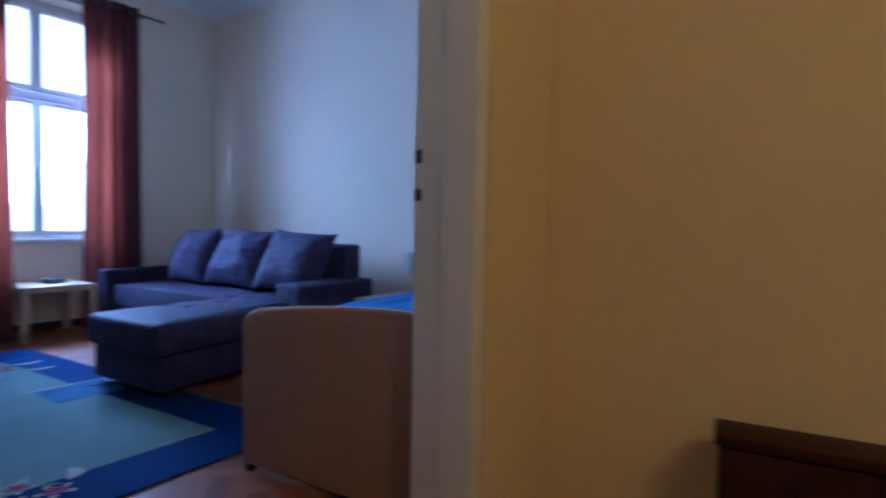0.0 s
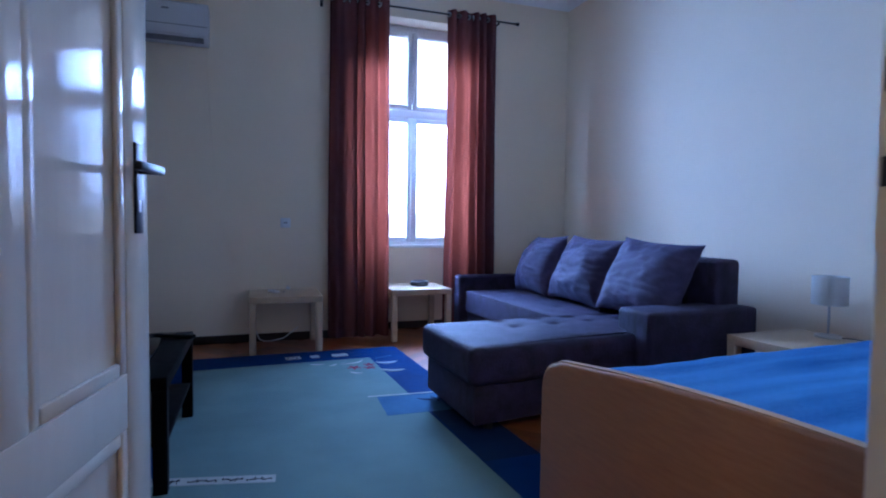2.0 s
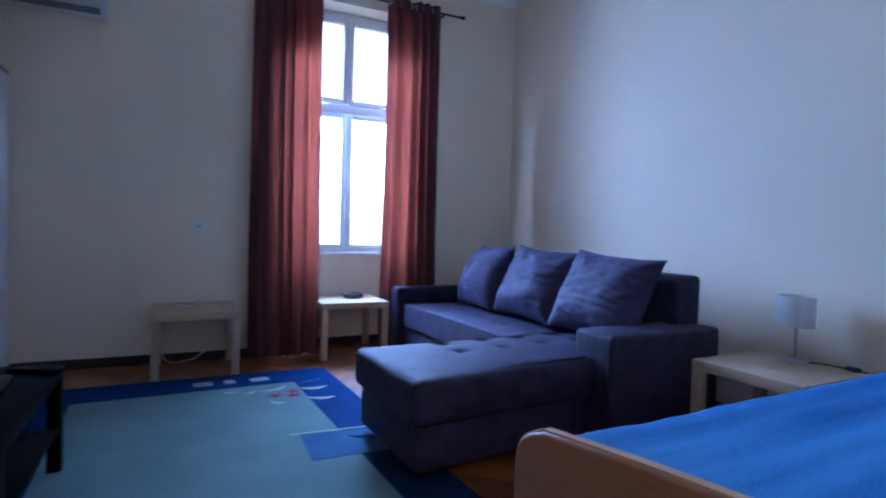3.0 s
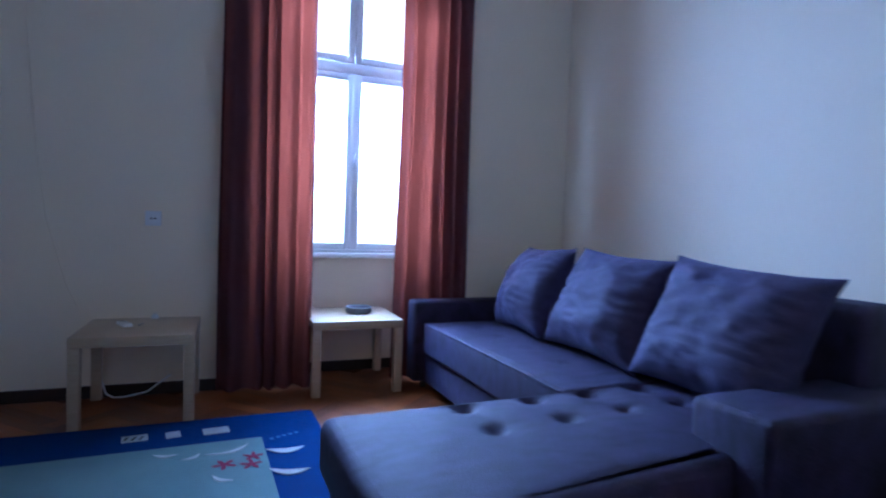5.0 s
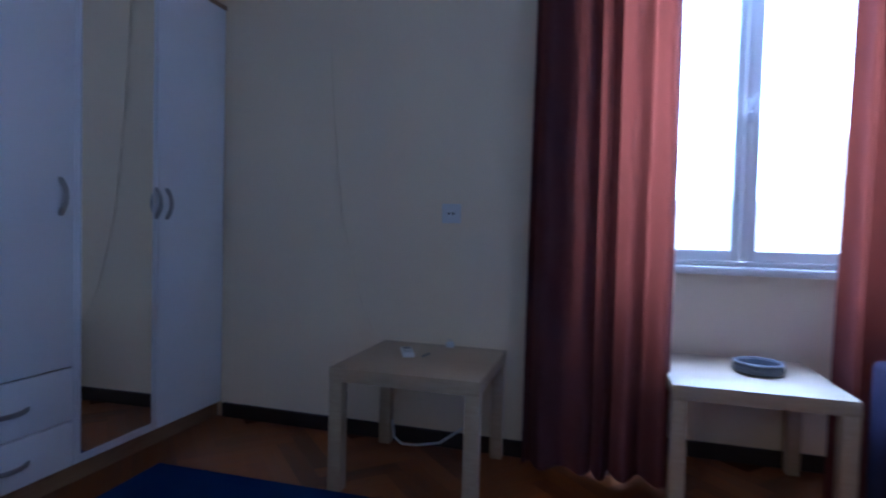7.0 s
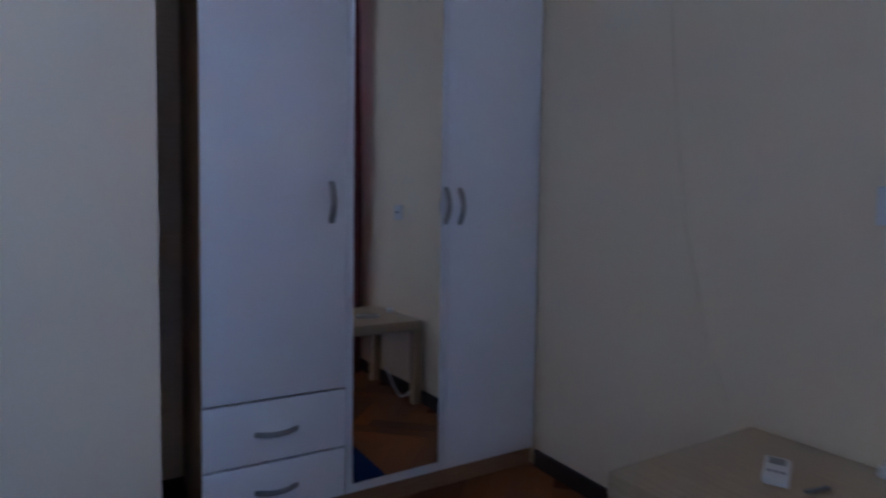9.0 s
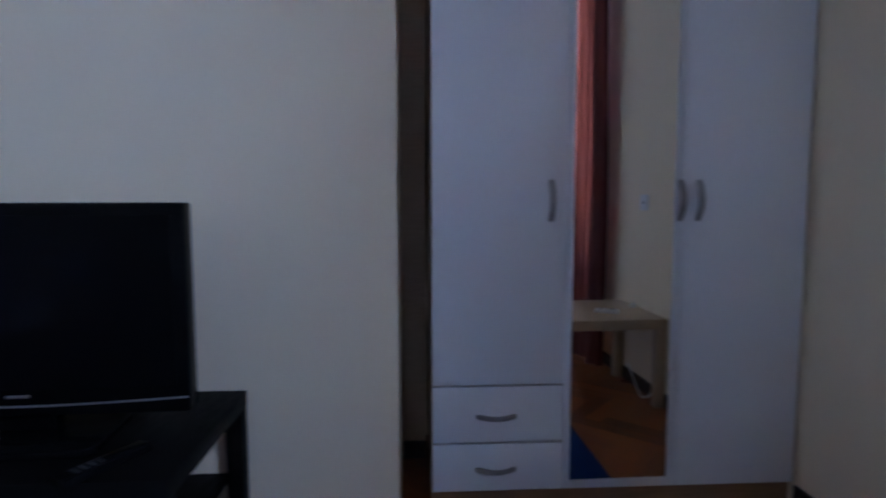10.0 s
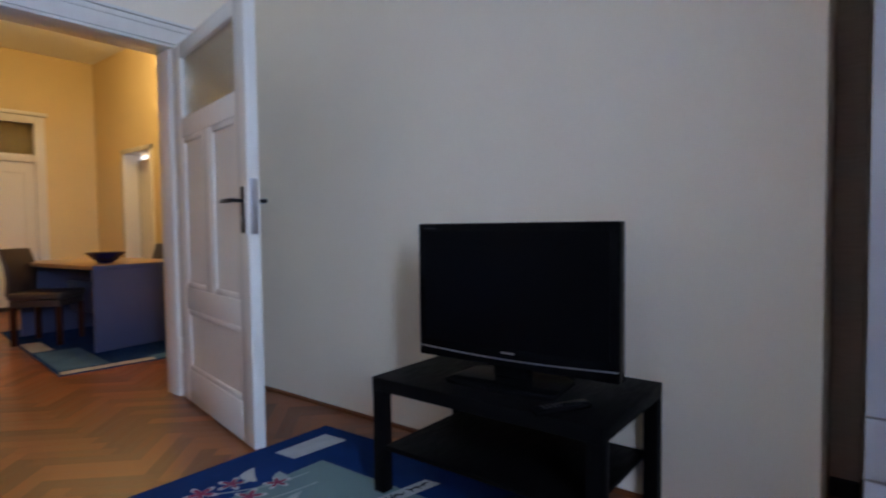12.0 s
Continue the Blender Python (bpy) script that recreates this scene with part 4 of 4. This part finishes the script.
# ---- television and its bench ----
def build_tv():
    t = thing("tv_table", pose(-0.288, 2.488, 0), "black-brown low table with a lower shelf, carrying the television", "table")
    sx, sy, h, leg = 0.55, 0.905, 0.45, 0.05
    part("tabletop", bm_box(0, 0, h - 0.05, sx, sy, h, 0.002), M_BLACKLAM, t)
    for x in (0.001, sx - leg - 0.001):
        for y in (0.001, sy - leg - 0.001):
            part("leg", bm_box(x, y, 0, x + leg, y + leg, h - 0.0505, 0.002), M_BLACKLAM, t)
    part("shelf", bm_box(0.012, 0.052, 0.175, sx - 0.012, sy - 0.052, 0.193, 0.001), M_BLACKLAM, t)
    m = pose(0.056, 2.962, 0.4505, 0, 0, 2.1)
    tv = thing("television", m, "black flat-screen television on a stand, switched off", "television")
    W, Z0, Z1 = 0.397, 0.062, 0.576
    part("bezel", bm_join(bm_box(-0.058, -W, Z0, 0.0, W, Z1, 0.006), bm_box(-0.088, -W + 0.10, Z0 + 0.06, -0.0585, W - 0.10, Z1 - 0.08, 0.012)), M_TV, tv)
    part("screen", bm_box(0.0003, -W + 0.030, Z0 + 0.066, 0.0015, W - 0.030, Z1 - 0.030), M_SCREEN, tv, "dark matt screen")
    lip = bm_profile([(-W + 0.004, Z0 + 0.040)] + [(-W + 0.004 + (2 * W - 0.008) * i / 20, Z0 + 0.036 - 0.012 * math.sin(math.pi * i / 20)) for i in range(21)] + [(W - 0.004, Z0 + 0.040)]
                     + [(W - 0.004 - (2 * W - 0.008) * i / 20, Z0 + 0.0405 - 0.012 * math.sin(math.pi * i / 20)) for i in range(1, 20)], "x", 0.0003, 0.0022)
    part("trim_line", lip, M_HANDLE, tv, "thin grey line along the lower edge")
    part("badge", bm_box(0.0003, -0.026, Z0 + 0.047, 0.003, 0.026, Z0 + 0.054, 0.0008), M_STEEL, tv, "small silver badge")
    part("mark", bm_box(0.0003, -W + 0.03, Z1 - 0.020, 0.0010, -W + 0.085, Z1 - 0.017), M_DARK, tv)
    part("neck", bm_box(-0.06, -0.07, 0.018, -0.02, 0.07, Z0 + 0.03, 0.006), M_TV, tv)
    part("stand", bm_prism([(-0.15, -0.16), (-0.12, -0.20), (0.08, -0.215), (0.10, -0.19), (0.105, 0.0), (0.10, 0.19), (0.08, 0.215), (-0.12, 0.20), (-0.15, 0.16)], 0.0, 0.018, 0.004), M_TV, tv)
    r = thing("tv_remote", pose(0.195, 3.235, 0.4505, 0, 0, 62), "black television remote control lying on the table", "remote control")
    part("case", bm_box(-0.024, -0.10, 0, 0.024, 0.10, 0.020, 0.007), M_TV, r)
    for j in range(4):
        for i in range(3):
            part("button", bm_box(-0.015 + 0.011 * i, -0.07 + 0.018 * j, 0.0202, -0.007 + 0.011 * i, -0.060 + 0.018 * j, 0.0222, 0.001), M_DARK, r)
    cab = [(-0.21, 2.60, 0.40), (-0.245, 2.59, 0.30), (-0.26, 2.62, 0.16), (-0.24, 2.75, 0.02), (-0.23, 2.95, 0.008), (-0.26, 3.2, 0.008)]
    single("tv_cable", bm_tube(cab, 0.004), M_FOOT, "black cable hanging behind the television table", "cable")


build_tv()


# ---- the large rug: a skewed rectangle, given by u across and v from the window end ----
RUG = [Vector((-0.190, 4.640)), Vector((1.660, 4.670)), Vector((1.800, 1.760)), Vector((-0.080, 1.800))]


def rug_at(u, v):
    a, b = RUG[0].lerp(RUG[1], u), RUG[3].lerp(RUG[2], u)
    return a.lerp(b, v)


def bm_patch(uv, z0, z1, at=rug_at, sub=1):
    pts = []
    for i, p in enumerate(uv):
        q = uv[(i + 1) % len(uv)]
        for k in range(sub):
            t = k / sub
            w = at(p[0] + (q[0] - p[0]) * t, p[1] + (q[1] - p[1]) * t)
            pts.append((w.x, w.y))
    return bm_prism(pts, z0, z1)


def leaf_shape(u, v, length, width, angle, bend=0.2):
    pts = []
    for s in (1, -1):
        rng = range(0, 9) if s > 0 else range(8, -1, -1)
        for i in rng:
            t = i / 8
            half = width * math.sin(math.pi * t) ** 0.8 * s
            x, y = t * length, half + bend * length * math.sin(math.pi * t)
            if 0 < i < 8 or s > 0:
                pts.append((x, y))
    c, d = math.cos(radians(angle)), math.sin(radians(angle))
    return [(u + (x * c - y * d) / 1.87, v + (x * d + y * c) / 2.9) for x, y in pts]


def flower_shape(u, v, r, turn=0.0):
    pts = []
    for i in range(40):
        a = 2 * math.pi * i / 40
        rr = r * (0.62 + 0.38 * math.cos(5 * a))
        pts.append((u + rr * math.cos(a + turn) / 1.87, v + rr * math.sin(a + turn) / 2.9))
    return pts


def build_rug():
    rug = thing("rug", pose(0, 0, 0), "large blue and sage woven rug with flower motifs on the parquet", "rug")
    part("border", bm_patch([(0, 0), (1, 0), (1, 1), (0, 1)], 0.0012, 0.009, sub=6), M_RUGBLUE, rug, "blue pile border")
    part("field", bm_patch([(0.174, 0.123), (0.844, 0.111), (0.8535, 0.895), (0.159, 0.887)], 0.0092, 0.0112, sub=6), M_RUGFIELD, rug, "sage green field")
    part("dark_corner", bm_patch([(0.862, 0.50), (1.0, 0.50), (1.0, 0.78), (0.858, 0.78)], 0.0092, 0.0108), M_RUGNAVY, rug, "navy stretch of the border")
    part("pale_square", bm_patch([(0.742, 0.440), (0.965, 0.452), (0.925, 0.552), (0.728, 0.552)], 0.0114, 0.0128), M_RUGPALE, rug, "pale blue square")
    part("cream_edge", bm_patch([(0.715, 0.432), (0.955, 0.440), (0.955, 0.446), (0.715, 0.437)], 0.0130, 0.0140), M_RUGWHITE, rug)
    motifs = []
    for u0, u1 in ((0.520, 0.578), (0.618, 0.652), (0.705, 0.768)):
        motifs.append(("cream_block", [(u0, 0.050), (u1, 0.047), (u1 + 0.004, 0.074), (u0 + 0.004, 0.077)], M_RUGWHITE, 0.0093, 0.0113))
    for u in (0.532, 0.550, 0.566):
        motifs.append(("ink_stroke", [(u, 0.056), (u + 0.006, 0.055), (u - 0.002, 0.070), (u - 0.007, 0.070)], M_RUGINK, 0.0115, 0.0122))
    for i in range(5):
        motifs.append(("pale_stroke", [(0.862 + 0.016 * i, 0.120 - 0.004 * i), (0.871 + 0.016 * i, 0.118 - 0.004 * i), (0.873 + 0.016 * i, 0.124 - 0.004 * i), (0.864 + 0.016 * i, 0.126 - 0.004 * i)], M_RUGPALE, 0.0093, 0.0103))
    # the window end: a sprig of red flowers with cream leaves reaching over the border
    for a, l, w, uu, vv in ((4, 0.17, 0.024, 0.845, 0.165), (14, 0.17, 0.022, 0.840, 0.235), (-22, 0.20, 0.012, 0.710, 0.160), (40, 0.10, 0.012, 0.725, 0.235), (12, 0.10, 0.014, 0.600, 0.140), (-35, 0.09, 0.012, 0.66, 0.170)):
        motifs.append(("cream_leaf", leaf_shape(uu, vv, l, w, a), M_RUGWHITE, 0.0117, 0.0139))
    for uu, vv, r in ((0.750, 0.205, 0.052), (0.806, 0.214, 0.048), (0.814, 0.186, 0.046)):
        motifs.append(("red_flower", flower_shape(uu, vv, r, uu * 9), M_RUGRED, 0.0141, 0.0152))
    # the door end: a written band, sprigs and flowers
    motifs.append(("cream_band", [(0.100, 0.696), (0.404, 0.738), (0.400, 0.760), (0.104, 0.720)], M_RUGWHITE, 0.0114, 0.0130))
    for u0, u1, seed in ((0.115, 0.165, 2), (0.178, 0.215, 5), (0.232, 0.285, 1), (0.300, 0.335, 4), (0.345, 0.392, 7)):
        line = []
        for i in range(33):
            t = i / 32
            u = u0 + (u1 - u0) * t
            up = 0.0045 * math.sin(t * 15 + seed) * (0.65 + 0.35 * math.sin(5 * t + 2 * seed)) + 0.0028 * math.sin(t * 31 + 3 * seed)
            line.append((u + 0.006 * math.cos(t * 19 + 2 * seed), 0.7085 + 0.139 * (u - 0.104) + up))
        word = [bm_patch([(p[0], p[1] - 0.0012), (q[0], q[1] - 0.0012), (q[0], q[1] + 0.0014), (p[0], p[1] + 0.0014)], 0.0132, 0.0142) for p, q in zip(line, line[1:])]
        part("script_word", bm_join(*word), M_RUGINK, rug, "dark flowing script on the cream band")
    for k, (u0, v0, u1, v1) in enumerate(((0.24, 0.835, 0.50, 0.905), (0.22, 0.870, 0.42, 0.930))):
        stem = [(u0 + (u1 - u0) * i / 16, v0 + (v1 - v0) * i / 16 - 0.016 * math.sin(math.pi * i / 16)) for i in range(17)]
        strip = [bm_patch([(p[0], p[1] - 0.0014), (q[0], q[1] - 0.0014), (q[0], q[1] + 0.0014), (p[0], p[1] + 0.0014)], 0.0114, 0.0122) for p, q in zip(stem, stem[1:])]
        part("stem", bm_join(*strip), M_RUGPALESAGE, rug, "thin pale stem")
    for a, l, w, uu, vv in ((-42, 0.15, 0.020, 0.285, 0.830), (-38, 0.14, 0.018, 0.335, 0.842), (-36, 0.13, 0.016, 0.385, 0.854), (-34, 0.11, 0.014, 0.430, 0.866), (-80, 0.11, 0.028, 0.255, 0.905)):
        motifs.append(("pale_leaf", leaf_shape(uu, vv, l, w, a), M_RUGPALESAGE, 0.0117, 0.0139))
    for a, l, w, uu, vv in ((-62, 0.12, 0.030, 0.515, 0.902), (-60, 0.14, 0.028, 0.275, 0.945)):
        motifs.append(("cream_leaf", leaf_shape(uu, vv, l, w, a), M_RUGWHITE, 0.0117, 0.0139))
    for uu, vv, r in ((0.360, 0.872, 0.055), (0.411, 0.928, 0.058), (0.478, 0.925, 0.058), (0.441, 0.880, 0.052), (0.349, 0.922, 0.052), (0.291, 0.876, 0.048)):
        motifs.append(("cream_flower", flower_shape(uu, vv, r * 1.18, uu * 7), M_RUGWHITE, 0.0141, 0.0149))
        motifs.append(("red_flower", flower_shape(uu, vv, r * 0.85, uu * 7), M_RUGRED, 0.0151, 0.0160))
    motifs.append(("cream_block", [(0.044, 0.918), (0.190, 0.926), (0.192, 0.968), (0.046, 0.966)], M_RUGWHITE, 0.0093, 0.0113))
    motifs.append(("ink_ring", flower_shape(0.915, 0.485, 0.05, 0.4), M_RUGNAVY, 0.0130, 0.0138))
    motifs.append(("ink_leaf", leaf_shape(0.855, 0.470, 0.12, 0.018, 20), M_RUGNAVY, 0.0130, 0.0138))
    for name, uv, mat, z0, z1 in motifs:
        part(name, bm_patch(uv, z0, z1), mat, rug)


build_rug()


# ---- the hall ----
def build_hall():
    d = thing("door_2", pose(0, 0, 0), "closed white double door with a top light at the end of the hall", "door", kind="structure")
    y = -4.65
    part("frame", bm_join(bm_box(-0.799, y - 0.06, 0, -0.68, y + 0.02, 2.499, 0.004), bm_box(0.68, y - 0.06, 0, 0.799, y + 0.02, 2.499, 0.004),
                          bm_box(-0.679, y - 0.06, 2.40, 0.679, y + 0.02, 2.499, 0.004), bm_box(-0.679, y - 0.06, 1.90, 0.679, y + 0.02, 2.00, 0.004),
                          bm_box(-0.83, y + 0.001, 2.502, 0.83, y + 0.04, 2.55, 0.004)), M_DOOR, d)
    part("top_light", bm_box(-0.678, y - 0.04, 2.001, 0.678, y - 0.034, 2.399), M_RIBBED, d)
    for x0, x1 in ((-0.678, -0.002), (0.002, 0.678)):
        lf = part("leaf", bm_box(x0, y - 0.055, 0.01, x1, y - 0.015, 1.898, 0.003), M_DOOR, d)
        for z0, z1 in ((0.16, 0.62), (0.76, 1.78)):
            part("panel", bm_join(bm_box(x0 + 0.10, y - 0.0148, z0, x0 + 0.125, y - 0.005, z1, 0.003), bm_box(x1 - 0.125, y - 0.0148, z0, x1 - 0.10, y - 0.005, z1, 0.003),
                                  bm_box(x0 + 0.126, y - 0.0148, z0, x1 - 0.126, y - 0.005, z0 + 0.025, 0.003), bm_box(x0 + 0.126, y - 0.0148, z1 - 0.025, x1 - 0.126, y - 0.005, z1, 0.003)), M_DOOR, lf)
    part("threshold", bm_box(-0.799, y + 0.021, 0, 0.799, y + 0.05, 0.05, 0.004), M_BASE, d, "dark wooden threshold strip")
    part("back_board", bm_box(-0.79, -4.86, 0, 0.79, -4.80, 2.49), M_HALL, d)
    e = thing("door_3", pose(0, 0, 0), "open doorway with a white frame in the yellow hall wall", "door", kind="structure")
    part("frame", bm_join(bm_box(-1.62, -3.799, 0, -1.38, -3.72, 2.05, 0.004), bm_box(-1.62, -3.00, 0, -1.38, -2.921, 2.05, 0.004), bm_box(-1.62, -3.799, 1.99, -1.38, -2.921, 2.05, 0.004)), M_DOOR, e)
    part("leaf", bm_box(-1.60, -3.718, 0.01, -1.56, -3.002, 1.88, 0.003), M_DOOR, e, "white door leaf")
    part("fanlight", bm_box(-1.59, -3.40, 1.93, -1.585, -3.004, 1.985), M_DAYLIGHT, e, "bright strip of daylight over the leaf")
    part("fanlight_bar", bm_box(-1.60, -3.718, 1.882, -1.56, -3.002, 1.925, 0.003), M_DOOR, e)
    l = thing("ceiling_lamp", pose(-0.50, -2.1, H), "round opal glass ceiling lamp in the hall", "lamp")
    part("canopy", bm_cyl(0, 0, -0.06, 0.0, 0.05, 0.06, 24), M_STEEL, l)
    part("stem", bm_cyl(0, 0, -0.16, -0.06, 0.008, n=12), M_STEEL, l)
    part("opal_glass", bm_lathe([(0.03, -0.16), (0.15, -0.165), (0.17, -0.18), (0.15, -0.195), (0.03, -0.20)], n=36), M_LAMPGLOW, l, "glowing warm opal glass disc")
    # dining table, seen end on
    T = pose(-0.03, -1.0, 0.010, 0, 0, 6)
    t = thing("dining_table", T, "blue-grey panel-ended dining table on the hall rug", "table")
    part("tabletop", bm_box(-0.85, -1.42, 0.678, 0.012, 0.012, 0.712, 0.003), M_TABLETOP, t, "brown wooden top")
    part("edge_band", bm_box(-0.85, 0.0125, 0.676, 0.013, 0.018, 0.713, 0.001), M_TABLEBLUE, t)
    part("end_panel", bm_box(-0.84, -0.030, 0, 0.0, 0.0, 0.6775, 0.003), M_TABLEBLUE, t, "wide blue-grey end panel")
    part("end_panel", bm_box(-0.84, -1.41, 0, 0.0, -1.38, 0.6775, 0.003), M_TABLEBLUE, t)
    part("stretcher", bm_box(-0.44, -1.379, 0.20, -0.41, -0.031, 0.50, 0.003), M_TABLEBLUE, t)
    single("fruit_bowl", bm_lathe([(0.0, 0.001), (0.055, 0.001), (0.06, 0.008), (0.10, 0.035), (0.155, 0.088), (0.16, 0.094), (0.152, 0.092), (0.095, 0.045), (0.04, 0.02), (0.0, 0.018)], n=36), M_BOWL,
           "wide dark blue glass bowl on the dining table", "bowl", m=pose(-0.25, -1.33, 0.724))

    def chair(m):
        c = thing("dining_chair", m, "brown leatherette dining chair with a tall curved back", "chair", "chairs round the dining table")
        part("seat", bm_box(-0.22, -0.22, 0.40, 0.22, 0.22, 0.465, 0.022, 3), M_CHAIR, c, smooth=60)
        prof = [(-0.235, 0.44), (-0.20, 0.44), (-0.185, 0.56), (-0.20, 0.70), (-0.245, 0.845), (-0.275, 0.85), (-0.238, 0.70), (-0.222, 0.56)]
        part("backrest", bm_profile(prof, "x", -0.21, 0.21, 0.012), M_CHAIR, c, "tall curved backrest", 60)
        part("skirt", bm_box(-0.205, -0.205, 0.34, 0.205, 0.205, 0.3995, 0.006), M_CHAIR, c)
        for x in (-0.205, 0.165):
            for y in (-0.205, 0.165):
                part("leg", bm_box(x, y, 0, x + 0.04, y + 0.04, 0.3395, 0.004), M_OAKDARK, c)
        return c

    c = chair(pose(0.03, -1.90, 0.0085, 0, 0, 46))
    copy_thing(c, pose(-0.88, -2.06, 0.0085, 0, 0, -86))
    hall = [Vector((-1.37, -0.27)), Vector((0.40, -0.45)), Vector((0.17, -2.86)), Vector((-1.37, -2.75))]

    def at(u, v):
        return hall[0].lerp(hall[1], u).lerp(hall[3].lerp(hall[2], u), v)

    r = thing("hall_rug", pose(0, 0, 0), "dark blue hall rug with a cream edge under the dining table", "rug")
    part("blue_ground", bm_patch([(0, 0), (1, 0), (1, 1), (0, 1)], 0.0012, 0.008, at), M_RUGBLUE, r)
    part("cream_edge", bm_patch([(0.64, 0.004), (0.995, 0.004), (0.985, 0.045), (0.64, 0.045)], 0.0082, 0.0095, at), M_RUGWHITE, r)
    part("pale_edge", bm_patch([(0.40, 0.004), (0.638, 0.004), (0.638, 0.075), (0.40, 0.075)], 0.0082, 0.0095, at), M_RUGPALE, r)
    part("cream_square", bm_patch([(0.90, 0.42), (0.99, 0.42), (0.99, 0.62), (0.90, 0.62)], 0.0082, 0.0095, at), M_RUGWHITE, r)
    part("sage_band", bm_patch([(0.80, 0.06), (0.985, 0.06), (0.985, 0.40), (0.80, 0.40)], 0.0082, 0.0095, at), M_RUGPALE, r)
    s = thing("shoe_cabinet", pose(1.510, -0.066, 0, 0, 0, 5.5), "low narrow dark walnut shoe cabinet against the hall wall", "cabinet")
    part("body", bm_box(0.012, -0.69, 0.05, 0.130, -0.012, 0.450, 0.002), M_OAKDARK, s)
    part("top", bm_box(-0.008, -0.70, 0.4505, 0.132, 0.0, 0.480, 0.005), M_OAKDARK, s, "overhanging dark walnut top")
    part("plinth", bm_box(0.02, -0.68, 0, 0.12, -0.022, 0.0495), M_OAKDARK, s)
    for y0, y1 in ((-0.685, -0.353), (-0.349, -0.016)):
        dd = part("door", bm_box(0.0, y0, 0.056, 0.0115, y1, 0.444, 0.002), M_OAKDARK, s)
        part("knob", bm_move(bm_cyl(0, 0, 0, 0.02, 0.010, 0.013, 16), pose(-0.0003, (y0 + y1) / 2, 0.38, 0, -90, 0)), M_BLACKMETAL, dd)


build_hall()


# ---- herringbone parquet: each stave an object near the walk, the rest joined ----
def build_floor():
    floor = structure("floor", bm_join(bm_box(-1.10, 0.60, -0.05, 4.0, 5.50, -0.0010), bm_box(-1.62, -4.86, -0.05, 1.93, 0.598, -0.0010)), M_GAP, "oak herringbone parquet floor", "floor")
    wid, n = 0.078, 5
    lng = wid * n
    g = 0.0002
    zt, zb = 0.0, -0.0009

    def verts_of(cx, cy, ang, dz):
        c, s = math.cos(ang), math.sin(ang)
        out = []
        for z, i in ((zb, 0.0), (zt - 0.00015 + dz, 0.0), (zt + dz, 0.0005)):
            for x, y in ((-lng / 2 + g + i, -wid / 2 + g + i), (lng / 2 - g - i, -wid / 2 + g + i), (lng / 2 - g - i, wid / 2 - g - i), (-lng / 2 + g + i, wid / 2 - g - i)):
                out.append((cx + x * c - y * s, cy + x * s + y * c, z))
        return out

    faces = [(0, 1, 5, 4), (1, 2, 6, 5), (2, 3, 7, 6), (3, 0, 4, 7), (4, 5, 9, 8), (5, 6, 10, 9), (6, 7, 11, 10), (7, 4, 8, 11), (8, 9, 10, 11)]
    def grain(mesh, uv):
        lay = mesh.uv_layers.new(name="grain")
        lay.data.foreach_set("uv", [c for p in mesh.loops for c in uv[p.vertex_index]])

    flat = [(x, y) for x, y, z in verts_of(0, 0, 0, 0)]
    me = bpy.data.meshes.new("stave")
    me.from_pydata(verts_of(0, 0, 0, 0), [], faces)
    grain(me, flat)
    me.materials.append(M_PARQUET)
    rest_v, rest_f, rest_uv = [], [], []
    rnd = random.Random(4)
    singles = 0
    r45 = math.pi / 4
    c45, s45 = math.cos(r45), math.sin(r45)
    for i in range(-90, 90):
        for k in range(-26, 27):
            for horizontal in (True, False):
                bx, by = i + k * n, i - k * n
                if horizontal:
                    cx, cy, ang = (bx + n / 2) * wid, (by + 0.5) * wid, 0.0
                else:
                    cx, cy, ang = (bx + n + 0.5) * wid, (by + 1 - n / 2) * wid, math.pi / 2
                X, Y = cx * c45 - cy * s45 + 1.0, cx * s45 + cy * c45 + 1.0
                room = (-0.98 if Y > 3.75 else -0.42) < X < 3.72 and 0.55 < Y < 5.48
                hall = -1.52 < X < 1.82 and -4.72 < Y <= 0.55
                if not (room or hall) or (Y > 5.25 and not 1.4 < X < 2.6):
                    continue
                dz = rnd.uniform(-0.00012, 0.00012)
                near = (-0.3 < X < 1.9 and 0.2 < Y < 1.95) or (-0.3 < X < 2.5 and 4.45 < Y < 5.46) or (0.0 < X < 1.3 and -0.7 < Y <= 0.2)
                if near and singles < 300:
                    ob = new("stave", me)
                    ob.matrix_basis = pose(X, Y, dz, 0, 0, math.degrees(ang + r45))
                    ob.parent = floor
                    singles += 1
                else:
                    o = len(rest_v)
                    rest_v += verts_of(X, Y, ang + r45, dz)
                    du, dv = rnd.uniform(0, 40), rnd.uniform(0, 40)
                    rest_uv += [(x + du, y + dv) for x, y in flat]
                    rest_f += [tuple(o + q for q in f) for f in faces]
    m2 = bpy.data.meshes.new("staves")
    m2.from_pydata(rest_v, [], rest_f)
    m2.materials.append(M_PARQUET)
    grain(m2, rest_uv)
    ob = new("parquet_staves", m2)
    ob.parent = floor
    tagged(ob, kind="stuff")


build_floor()
